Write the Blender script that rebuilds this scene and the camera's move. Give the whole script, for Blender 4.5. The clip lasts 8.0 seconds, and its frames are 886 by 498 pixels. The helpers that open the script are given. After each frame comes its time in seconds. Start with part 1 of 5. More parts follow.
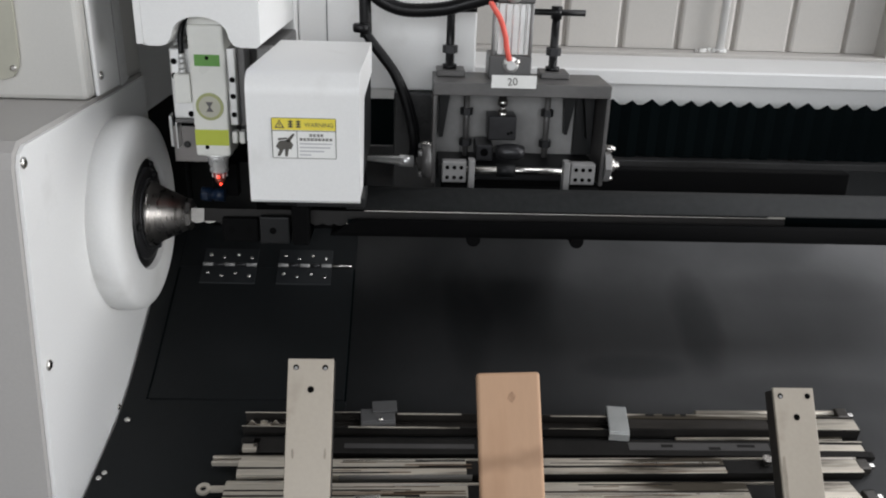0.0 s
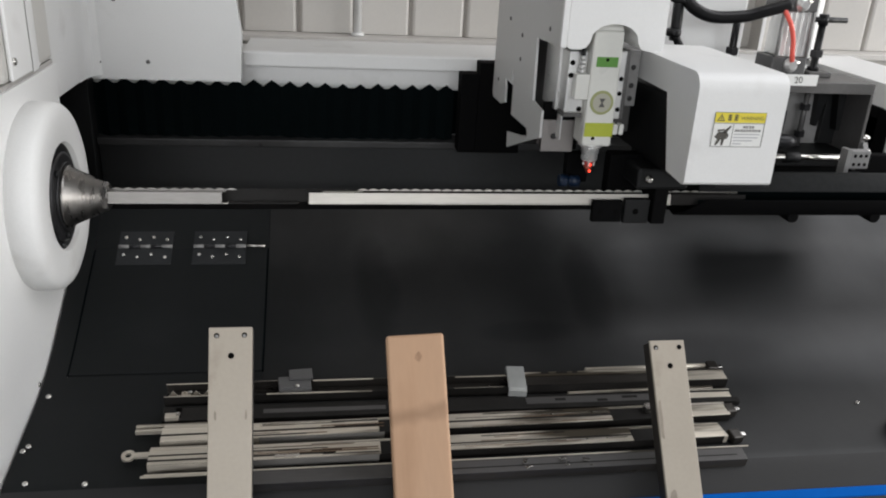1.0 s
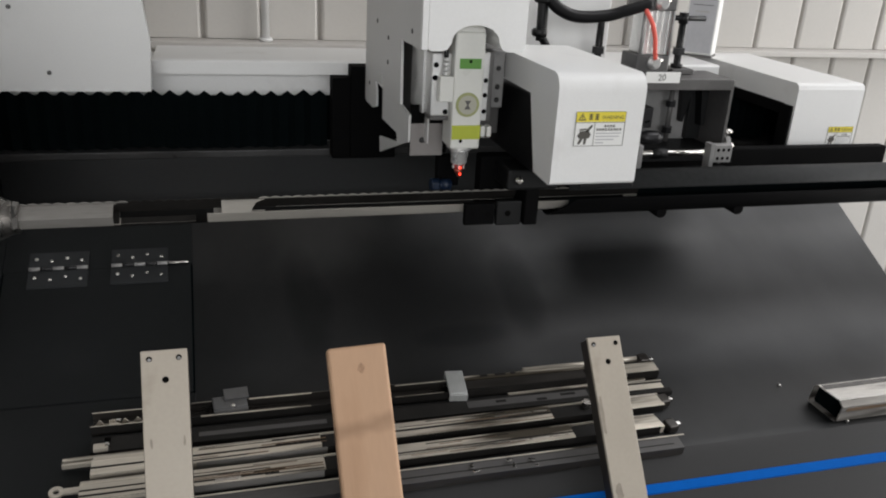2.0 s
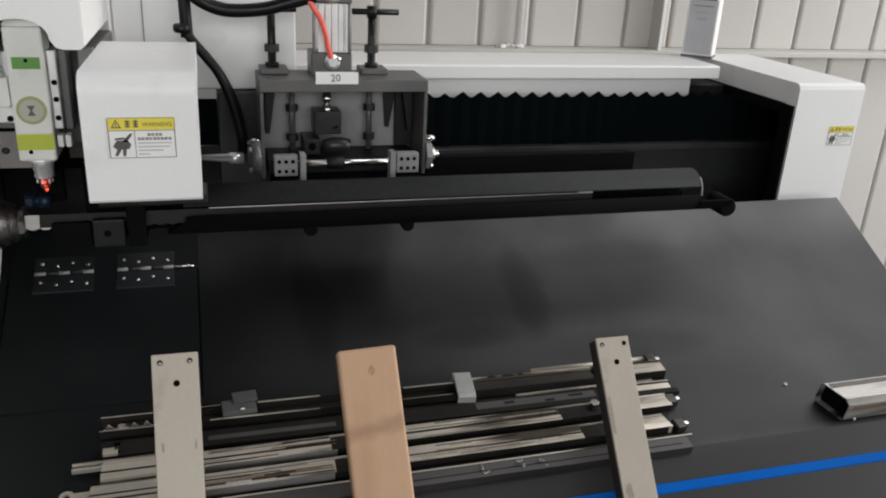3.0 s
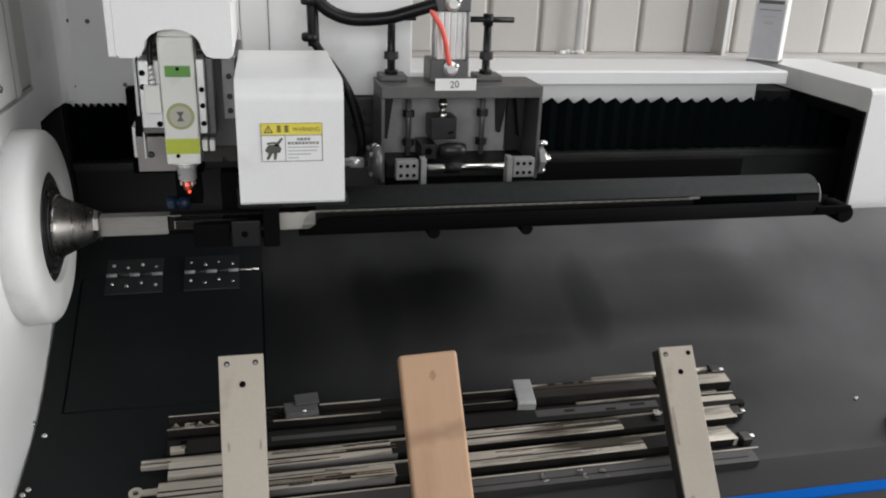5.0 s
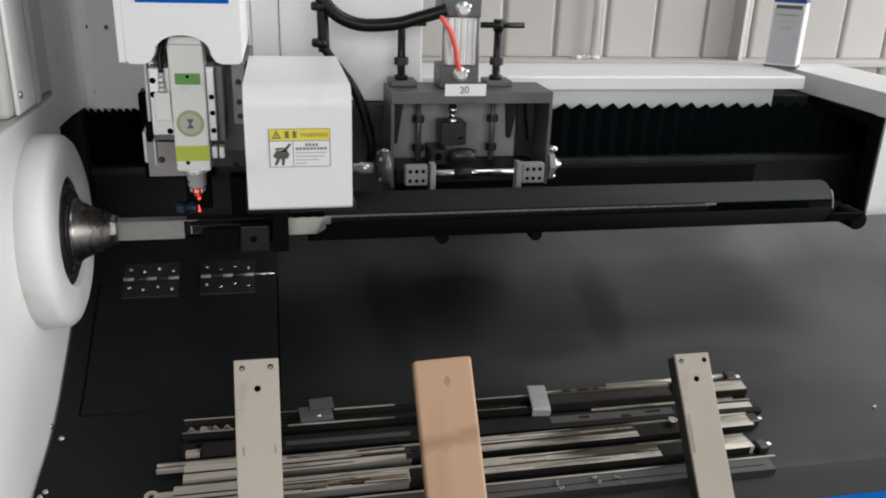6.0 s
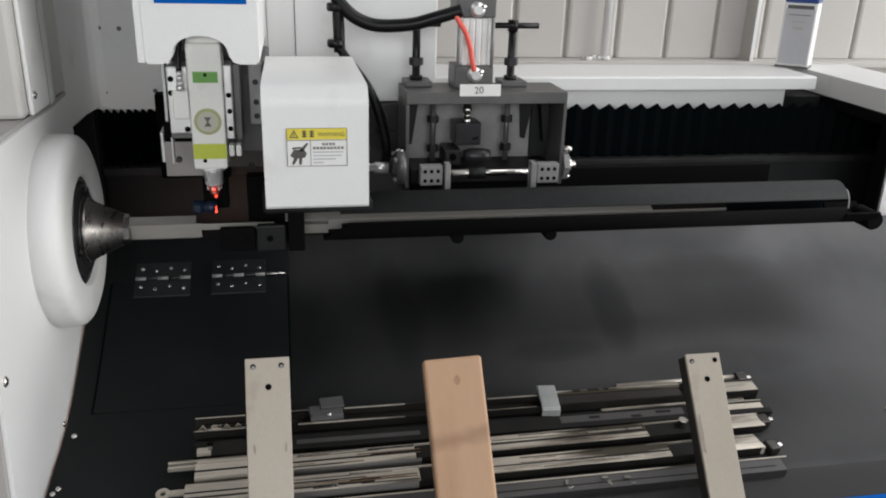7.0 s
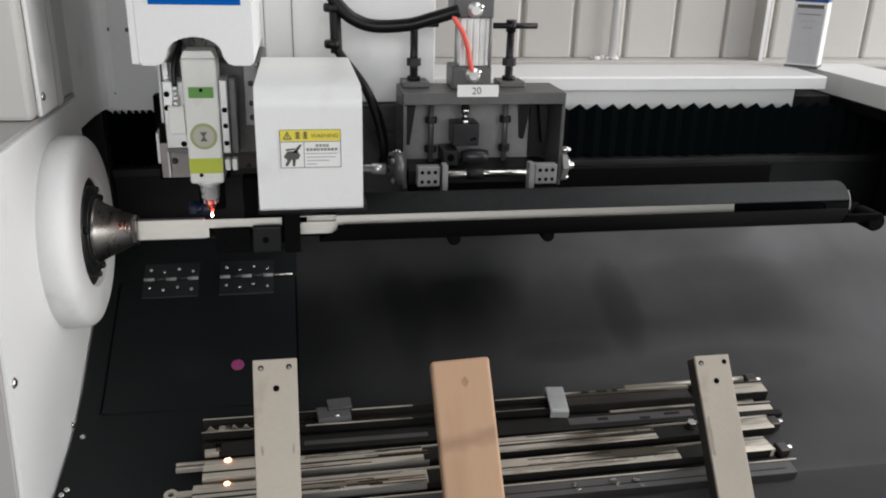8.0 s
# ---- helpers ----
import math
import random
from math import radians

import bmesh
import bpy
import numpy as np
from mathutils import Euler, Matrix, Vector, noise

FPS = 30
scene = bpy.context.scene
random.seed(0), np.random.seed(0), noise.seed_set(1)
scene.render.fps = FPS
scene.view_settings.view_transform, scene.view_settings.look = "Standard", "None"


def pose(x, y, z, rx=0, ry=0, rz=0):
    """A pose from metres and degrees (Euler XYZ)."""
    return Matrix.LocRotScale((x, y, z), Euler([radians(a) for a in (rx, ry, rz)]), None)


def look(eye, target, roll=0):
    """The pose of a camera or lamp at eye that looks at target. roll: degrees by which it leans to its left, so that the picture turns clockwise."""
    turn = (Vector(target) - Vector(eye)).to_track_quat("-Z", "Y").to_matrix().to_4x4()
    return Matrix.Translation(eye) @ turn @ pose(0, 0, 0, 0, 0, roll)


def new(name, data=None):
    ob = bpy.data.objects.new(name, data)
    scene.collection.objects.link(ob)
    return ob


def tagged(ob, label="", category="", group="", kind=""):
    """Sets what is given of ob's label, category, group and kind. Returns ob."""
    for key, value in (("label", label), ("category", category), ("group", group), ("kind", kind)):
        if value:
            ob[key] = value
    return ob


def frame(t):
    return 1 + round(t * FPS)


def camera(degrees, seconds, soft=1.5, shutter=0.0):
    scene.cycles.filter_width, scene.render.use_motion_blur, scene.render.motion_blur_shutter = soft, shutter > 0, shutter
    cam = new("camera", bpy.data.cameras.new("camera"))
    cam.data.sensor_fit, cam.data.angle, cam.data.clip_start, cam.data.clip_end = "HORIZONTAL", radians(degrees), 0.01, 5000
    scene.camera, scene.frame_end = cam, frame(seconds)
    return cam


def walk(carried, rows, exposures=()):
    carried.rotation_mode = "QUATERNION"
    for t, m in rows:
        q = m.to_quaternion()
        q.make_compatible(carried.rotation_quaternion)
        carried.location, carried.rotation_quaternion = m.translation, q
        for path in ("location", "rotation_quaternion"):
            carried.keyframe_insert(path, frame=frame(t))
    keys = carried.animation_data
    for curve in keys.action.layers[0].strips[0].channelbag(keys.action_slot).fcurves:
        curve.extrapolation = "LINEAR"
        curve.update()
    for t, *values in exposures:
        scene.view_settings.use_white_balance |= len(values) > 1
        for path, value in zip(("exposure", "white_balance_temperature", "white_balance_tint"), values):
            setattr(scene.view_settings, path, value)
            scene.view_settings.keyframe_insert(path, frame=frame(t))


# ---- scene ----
cam = camera(57.1, 8.0, soft=2.0)
PATH = [
    (0, (0.542, -1.601, 1.572), (0.621, 0.251, 0.823), 1.9),
    (0.5, (0.554, -1.667, 1.582), (0.707, 0.181, 0.831), 2.4),
    (1, (0.539, -1.715, 1.583), (0.836, 0.112, 0.827), 3.2),
    (1.5, (0.51, -1.7, 1.583), (1.001, 0.09, 0.839), 3.8),
    (3, (0.468, -1.684, 1.58), (1.004, 0.098, 0.847), 3.0),
    (3.5, (0.456, -1.684, 1.578), (0.924, 0.118, 0.847), 2.4),
    (4, (0.456, -1.685, 1.579), (0.896, 0.125, 0.85), 2.3),
    (4.5, (0.455, -1.683, 1.579), (0.881, 0.131, 0.851), 2.2),
    (6, (0.454, -1.682, 1.581), (0.828, 0.148, 0.866), 1.9),
    (6.5, (0.453, -1.685, 1.58), (0.813, 0.149, 0.867), 1.8),
    (7, (0.453, -1.686, 1.578), (0.803, 0.15, 0.867), 1.7),
    (7.5, (0.454, -1.683, 1.579), (0.795, 0.154, 0.866), 1.6),
    (8, (0.453, -1.682, 1.579), (0.785, 0.157, 0.867), 1.5),
]
walk(cam, [(t, look(eye, target, roll)) for t, eye, target, roll in PATH],
     exposures=[(0, -0.03, 6300, 10), (0.5, 0.06, 6350, 10), (1, 0.06, 6400, 10), (1.5, -0.02, 6480, 10), (3, -0.08, 6500, 10), (4, -0.03, 6450, 10), (4.5, -0.02, 6430, 10), (6, 0.06, 6400, 10), (7, 0.03, 6400, 10), (8, 0.05, 6420, 10)])

# ---- daylight of the hall: sky, and area lamps in the window and rooflight openings ----
world = bpy.data.worlds.new("hall_sky")
scene.world = world
world.use_nodes = True
wn = world.node_tree.nodes
sky = wn.new("ShaderNodeTexSky")
sky.sky_type, sky.sun_disc = "NISHITA", False
sky.sun_elevation, sky.sun_rotation = radians(40), radians(120)
world.node_tree.links.new(sky.outputs["Color"], wn["Background"].inputs["Color"])
wn["Background"].inputs["Strength"].default_value = 0.1


def window_light(name, eye, target, w, h, watts, colour=(1.0, 0.983, 0.968)):
    data = bpy.data.lights.new(name, "AREA")
    data.shape, data.size, data.size_y, data.energy, data.color = "RECTANGLE", w, h, watts, colour
    ob = new(name, data)
    ob.matrix_world = look(eye, target)
    return ob


window_light("rooflight_lamp", (4.6, -1.2, 5.59), (4.6, -1.2, 0.0), 4.2, 3.4, 160)
window_light("gate_lamp", (8.98, -2.05, 2.3), (0.0, -2.05, 2.0), 5.9, 3.8, 430)
window_light("window_lamp", (-0.5, -7.48, 2.9), (-0.5, 0.0, 2.6), 7.0, 2.2, 265)
# Unseen lamp added behind the machine to brighten the tray's reflection.
window_light("tray_sheen_lamp", (5.15, 1.36, 3.5), (5.15, -3.0, 1.6), 4.5, 1.6, 60)
# ---- materials ----
def mat(name, base, rough=0.5, metal=0.0, vary=0.12, scale=6.0, fine=90.0, bump=0.05, rvary=0.08, coat=0.0, random_tint=0.0, stretch=(1, 1, 1), streak=None, spec=0.5):
    """A worn painted or bare surface: two scales of tone, uneven gloss and fine relief."""
    m = bpy.data.materials.new(name)
    m.use_nodes = True
    nt = m.node_tree
    n, l = nt.nodes, nt.links
    b = n["Principled BSDF"]
    tc = n.new("ShaderNodeTexCoord")
    mp = n.new("ShaderNodeMapping")
    mp.inputs["Scale"].default_value = stretch
    l.new(tc.outputs["Object"], mp.inputs["Vector"])
    big, small = n.new("ShaderNodeTexNoise"), n.new("ShaderNodeTexNoise")
    for t, s, d in ((big, scale, 5.0), (small, fine, 3.0)):
        l.new(mp.outputs["Vector"], t.inputs["Vector"])
        t.inputs["Scale"].default_value, t.inputs["Detail"].default_value = s, d
    mix = n.new("ShaderNodeMix")
    mix.data_type = "FLOAT"
    mix.inputs["Factor"].default_value = 0.35
    l.new(big.outputs["Fac"], mix.inputs[2])
    l.new(small.outputs["Fac"], mix.inputs[3])
    ramp = n.new("ShaderNodeMapRange")
    ramp.inputs["From Min"].default_value, ramp.inputs["From Max"].default_value = 0.3, 0.7
    ramp.inputs["To Min"].default_value, ramp.inputs["To Max"].default_value = 1 - vary, 1 + vary
    l.new(mix.outputs[0], ramp.inputs["Value"])
    last = ramp.outputs["Result"]
    if random_tint:
        oi = n.new("ShaderNodeObjectInfo")
        r2 = n.new("ShaderNodeMapRange")
        r2.inputs["To Min"].default_value, r2.inputs["To Max"].default_value = 1 - random_tint, 1 + random_tint
        l.new(oi.outputs["Random"], r2.inputs["Value"])
        mu = n.new("ShaderNodeMath")
        mu.operation = "MULTIPLY"
        l.new(last, mu.inputs[0]), l.new(r2.outputs["Result"], mu.inputs[1])
        last = mu.outputs[0]
    vm = n.new("ShaderNodeVectorMath")
    vm.operation = "SCALE"
    vm.inputs[0].default_value = base
    l.new(last, vm.inputs["Scale"])
    colour = vm.outputs["Vector"]
    if streak:
        # dark or rusty blotches with a shape of their own
        tint, low, high, sscale = streak
        st = n.new("ShaderNodeTexNoise")
        st.inputs["Scale"].default_value, st.inputs["Detail"].default_value = sscale, 7.0
        l.new(mp.outputs["Vector"], st.inputs["Vector"])
        sr = n.new("ShaderNodeMapRange")
        sr.inputs["From Min"].default_value, sr.inputs["From Max"].default_value = low, high
        l.new(st.outputs["Fac"], sr.inputs["Value"])
        sm = n.new("ShaderNodeMix")
        sm.data_type = "RGBA"
        sm.inputs[7].default_value = (*tint, 1)
        l.new(sr.outputs["Result"], sm.inputs["Factor"]), l.new(colour, sm.inputs[6])
        colour = sm.outputs[2]
    l.new(colour, b.inputs["Base Color"])
    rr = n.new("ShaderNodeMapRange")
    rr.inputs["From Min"].default_value, rr.inputs["From Max"].default_value = 0.3, 0.7
    rr.inputs["To Min"].default_value, rr.inputs["To Max"].default_value = max(0.02, rough - rvary), min(1, rough + rvary)
    l.new(big.outputs["Fac"], rr.inputs["Value"])
    l.new(rr.outputs["Result"], b.inputs["Roughness"])
    b.inputs["Metallic"].default_value, b.inputs["Coat Weight"].default_value, b.inputs["Specular IOR Level"].default_value = metal, coat, spec
    if bump:
        bp = n.new("ShaderNodeBump")
        bp.inputs["Strength"].default_value, bp.inputs["Distance"].default_value = bump, 0.002
        l.new(small.outputs["Fac"], bp.inputs["Height"])
        l.new(bp.outputs["Normal"], b.inputs["Normal"])
    return m


def glow(name, colour, strength):
    m = bpy.data.materials.new(name)
    m.use_nodes = True
    b = m.node_tree.nodes["Principled BSDF"]
    b.inputs["Base Color"].default_value = (*colour, 1)
    b.inputs["Emission Color"].default_value, b.inputs["Emission Strength"].default_value = (*colour, 1), strength
    return m


WHITE = mat("white_powder_coat", (0.78, 0.78, 0.77), 0.42, vary=0.04, scale=3, fine=260, bump=0.06, streak=((0.6, 0.59, 0.57), 0.62, 0.85, 7.0))
GREY = mat("grey_powder_coat", (0.40, 0.385, 0.37), 0.5, vary=0.05, scale=3, fine=240, bump=0.06)
BLACK = mat("black_powder_coat", (0.0048, 0.0052, 0.0056), 0.5, vary=0.2, scale=5, fine=200, bump=0.08, spec=0.3)
SHEET = mat("black_chute_sheet", (0.0032, 0.0037, 0.0041), 0.52, vary=0.4, scale=1.6, fine=50, bump=0.03, rvary=0.08, stretch=(2.0, 1.1, 1.1), spec=0.52, streak=((0.014, 0.014, 0.0143), 0.5, 0.8, 2.6))
FLAP = mat("satin_black_flap", (0.0026, 0.0036, 0.0041), 0.56, vary=0.35, scale=2.5, fine=60, bump=0.03, rvary=0.08, spec=0.27, streak=((0.009, 0.0098, 0.0105), 0.55, 0.8, 3.0))
DARK = mat("dark_grey_steel", (0.11, 0.107, 0.105), 0.42, metal=0.3, vary=0.2, scale=9, bump=0.06)
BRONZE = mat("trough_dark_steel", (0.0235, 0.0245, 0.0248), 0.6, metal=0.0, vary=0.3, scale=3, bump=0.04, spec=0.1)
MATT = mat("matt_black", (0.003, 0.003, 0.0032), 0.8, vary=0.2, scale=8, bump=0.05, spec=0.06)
BRACKET = mat("brown_grey_steel", (0.075, 0.062, 0.06), 0.5, metal=0.1, vary=0.2, scale=10, bump=0.05)
STEEL = mat("bright_steel", (0.62, 0.6, 0.57), 0.25, metal=1.0, vary=0.2, scale=12, bump=0.05)
CONE = mat("turned_steel", (0.24, 0.23, 0.22), 0.3, metal=1.0, vary=0.15, scale=30, stretch=(4, 1, 1), bump=0.06)
PLATE = mat("pale_zinc_plate", (0.405, 0.36, 0.297), 0.5, metal=0.1, vary=0.06, scale=7, fine=150, bump=0.06, streak=((0.24, 0.2, 0.15), 0.62, 0.8, 9.0))
WOOD = mat("planed_pine", (0.5, 0.315, 0.195), 0.65, vary=0.045, scale=7, fine=60, bump=0.08, stretch=(2.5, 0.6, 0.6), streak=((0.36, 0.21, 0.12), 0.58, 0.8, 3.4))
RUBBER = mat("black_rubber", (0.0045, 0.0045, 0.005), 0.34, vary=0.15, scale=14, bump=0.08, spec=0.24)
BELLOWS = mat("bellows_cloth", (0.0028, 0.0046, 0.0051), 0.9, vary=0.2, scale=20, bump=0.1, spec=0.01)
WALL = mat("sandwich_panel_wall", (0.55, 0.53, 0.50), 0.5, vary=0.05, scale=2, fine=120, bump=0.04, random_tint=0.05)
FLOOR = mat("concrete_floor", (0.3, 0.3, 0.29), 0.6, vary=0.15, scale=1.5, fine=40, bump=0.1)
BLUE = mat("blue_paint", (0.001, 0.1, 0.43), 0.55, vary=0.08, scale=8, spec=0.05)
ALU = mat("aluminium", (0.72, 0.72, 0.71), 0.35, metal=0.7, vary=0.08, scale=12, bump=0.04)
TUBE = mat("stainless_tube", (0.58, 0.53, 0.45), 0.36, metal=0.5, vary=0.25, scale=9, bump=0.04, stretch=(0.3, 3, 3), random_tint=0.12, streak=((0.06, 0.05, 0.035), 0.56, 0.66, 8.0))
OXIDE = mat("mill_scale_tube", (0.06, 0.055, 0.05), 0.3, metal=0.7, vary=0.3, scale=9, bump=0.05, stretch=(0.4, 3, 3), random_tint=0.3)
YELLOW = mat("yellow_label", (0.74, 0.62, 0.06), 0.45, vary=0.04)
PAPER = mat("white_label", (0.78, 0.78, 0.76), 0.5, vary=0.03)
HOLE = mat("hole_black", (0.004, 0.004, 0.004), 0.9, vary=0.1, spec=0.02)
PRINT = mat("worn_black_print", (0.075, 0.07, 0.06), 0.55, vary=0.1)
INK = mat("black_print", (0.02, 0.02, 0.02), 0.5, vary=0.05)
LIME = mat("lime_sticker", (0.43, 0.48, 0.045), 0.45, vary=0.05)
GREEN = mat("green_sticker", (0.1, 0.27, 0.045), 0.45, vary=0.05)
RED = mat("red_air_hose", (0.78, 0.12, 0.09), 0.35, vary=0.05)
REDGLOW = glow("red_pilot_light", (1.0, 0.06, 0.03), 3.0)
APRON = mat("front_apron_sheet", (0.0075, 0.0073, 0.0073), 0.55, vary=0.25, scale=3, fine=140, bump=0.05)
HINGE = mat("hinge_leaf", (0.022, 0.024, 0.026), 0.4, metal=0.4, vary=0.2, scale=20)
DARKRAIL = mat("dark_rail", (0.06, 0.06, 0.06), 0.35, metal=0.5, vary=0.2, scale=8)
BLACKSTEEL = mat("blackened_steel", (0.03, 0.03, 0.032), 0.38, metal=0.5, vary=0.25, scale=14, bump=0.06)
GREYSTEEL = mat("grey_phosphated_steel", (0.25, 0.247, 0.243), 0.5, metal=0.2, vary=0.15, scale=12, bump=0.06)
DARKCAP = mat("dark_anodised", (0.105, 0.104, 0.104), 0.45, metal=0.3, vary=0.1, scale=12)
SIDE = mat("grey_white_plate", (0.6, 0.6, 0.59), 0.45, vary=0.05, scale=4, fine=200, bump=0.05)
PINKPLATE = mat("pale_plate", (0.26, 0.243, 0.235), 0.4, metal=0.3, vary=0.08, scale=8, bump=0.05)
HEADWHITE = mat("head_enamel", (0.7, 0.7, 0.66), 0.35, vary=0.04, scale=9, fine=120, bump=0.03)
OLIVE = mat("olive_sticker", (0.32, 0.34, 0.15), 0.5, vary=0.1, scale=20)
KNOT = mat("wood_knot", (0.40, 0.24, 0.145), 0.7, vary=0.25, scale=90)
CLIP = mat("pale_clip", (0.42, 0.43, 0.42), 0.45, metal=0.4, vary=0.1, scale=20)
WORK = mat("work_tube_steel", (0.46, 0.44, 0.40), 0.42, metal=0.5, vary=0.12, scale=8, bump=0.03, stretch=(0.4, 3, 3))
CANBLUE = mat("can_blue", (0.02, 0.06, 0.25), 0.35, vary=0.06)
GREYLABEL = mat("grey_label", (0.45, 0.45, 0.47), 0.5, vary=0.08, scale=20)
WALLBACK = mat("panel_joint", (0.45, 0.42, 0.39), 0.6, vary=0.06, scale=3)
REDGLASS = glow("red_lit_ceramic", (0.26, 0.035, 0.03), 0.12)
CHROME = mat("satin_chrome", (0.85, 0.85, 0.84), 0.28, metal=0.55, vary=0.06, scale=40)
COPPER = mat("red_lit_copper", (0.5, 0.13, 0.09), 0.3, metal=0.8, vary=0.15, scale=60)
INSPECT = mat("olive_grey_cover", (0.42, 0.41, 0.34), 0.4, vary=0.06)
ROOF = mat("hall_lining", (0.1, 0.104, 0.107), 0.7, vary=0.1, scale=1.5)
TEAL = mat("blue_fitting_plastic", (0.003, 0.013, 0.036), 0.45, vary=0.08)
WIDE = mat("dull_steel_tube", (0.4, 0.38, 0.35), 0.33, metal=0.6, vary=0.25, scale=7, bump=0.05, stretch=(0.4, 3, 3), streak=((0.05, 0.045, 0.04), 0.5, 0.66, 9.0))
PANEL = mat("dark_beam_panel", (0.018, 0.0192, 0.0198), 0.45, vary=0.3, scale=2, bump=0.04)
GREYTUBE = mat("grey_mill_tube", (0.075, 0.072, 0.07), 0.45, metal=0.3, vary=0.2, scale=9, bump=0.05, stretch=(0.4, 3, 3))
RUST = mat("rusty_scale", (0.13, 0.085, 0.05), 0.6, vary=0.3, scale=30, stretch=(0.4, 3, 3))
WORKDULL = mat("dull_tube_steel", (0.25, 0.24, 0.225), 0.42, metal=0.4, vary=0.2, scale=8, bump=0.04, stretch=(0.4, 3, 3))
# Black for cut soot; also paints the dark sheet's reflection on tube fronts.
SOOTSHADE = mat("soot_and_shade", (0.012, 0.011, 0.01), 0.6, vary=0.3, scale=25, spec=0.2)
HOTSPARK = glow("white_hot_melt", (1.0, 0.4, 0.19), 1700.0)
GLINTGLOW = glow("hot_spatter", (1.0, 0.5, 0.27), 7.0)
EMBER = glow("orange_spark", (1.0, 0.42, 0.24), 9.0)
SPARK = glow("hot_spark", (1.0, 0.42, 0.2), 170.0)
FLUNG = glow("pale_spark", (1.0, 0.82, 0.74), 2.2)
PIERCED = glow("pierced_glow", (1.0, 0.85, 0.75), 4.0)
CUTGLOW = glow("cut_glow", (1.0, 0.45, 0.34), 110.0)
REDSPOT = glow("red_laser_spot", (1.0, 0.006, 0.003), 120.0)
MAGENTA = glow("laser_scatter", (0.75, 0.10, 0.62), 0.6)
DIMSPOT = glow("faint_laser_scatter", (0.20, 0.03, 0.10), 0.16)
UPPER = mat("warm_grey_enamel", (0.55, 0.54, 0.51), 0.45, vary=0.05, scale=3, fine=240, bump=0.05)
# Near-black puts the shadow beside the retaining plates into their flanges.
SCALE = mat("flange_in_shadow", (0.03, 0.027, 0.024), 0.55, vary=0.25, scale=20)
SCUFF = mat("scuffed_plate", (0.27, 0.235, 0.19), 0.6, vary=0.2, scale=60)


def band_stain(m, at, half, tint):
    """A soft uneven darker band across a board, at a height in the board's own space."""
    nt = m.node_tree
    n, l = nt.nodes, nt.links
    b = n["Principled BSDF"]
    source = b.inputs["Base Color"].links[0].from_socket
    tc, sep, noise = n.new("ShaderNodeTexCoord"), n.new("ShaderNodeSeparateXYZ"), n.new("ShaderNodeTexNoise")
    l.new(tc.outputs["Object"], sep.inputs[0]), l.new(tc.outputs["Object"], noise.inputs["Vector"])
    noise.inputs["Scale"].default_value = 14.0
    add, wob, ab, mr, mx = n.new("ShaderNodeMath"), n.new("ShaderNodeMath"), n.new("ShaderNodeMath"), n.new("ShaderNodeMapRange"), n.new("ShaderNodeMix")
    add.inputs[1].default_value = -at - 0.03
    l.new(sep.outputs["Z"], add.inputs[0])
    wob.operation, wob.inputs[1].default_value = "MULTIPLY_ADD", 0.06
    l.new(noise.outputs["Fac"], wob.inputs[0]), l.new(add.outputs[0], wob.inputs[2])
    ab.operation = "ABSOLUTE"
    l.new(wob.outputs[0], ab.inputs[0])
    mr.interpolation_type = "SMOOTHSTEP"
    mr.inputs["From Min"].default_value, mr.inputs["From Max"].default_value, mr.inputs["To Min"].default_value, mr.inputs["To Max"].default_value = 0.0, half, 0.55, 0.0
    l.new(ab.outputs[0], mr.inputs["Value"])
    mx.data_type = "RGBA"
    mx.inputs[7].default_value = (*tint, 1)
    l.new(mr.outputs["Result"], mx.inputs["Factor"]), l.new(source, mx.inputs[6]), l.new(mx.outputs[2], b.inputs["Base Color"])


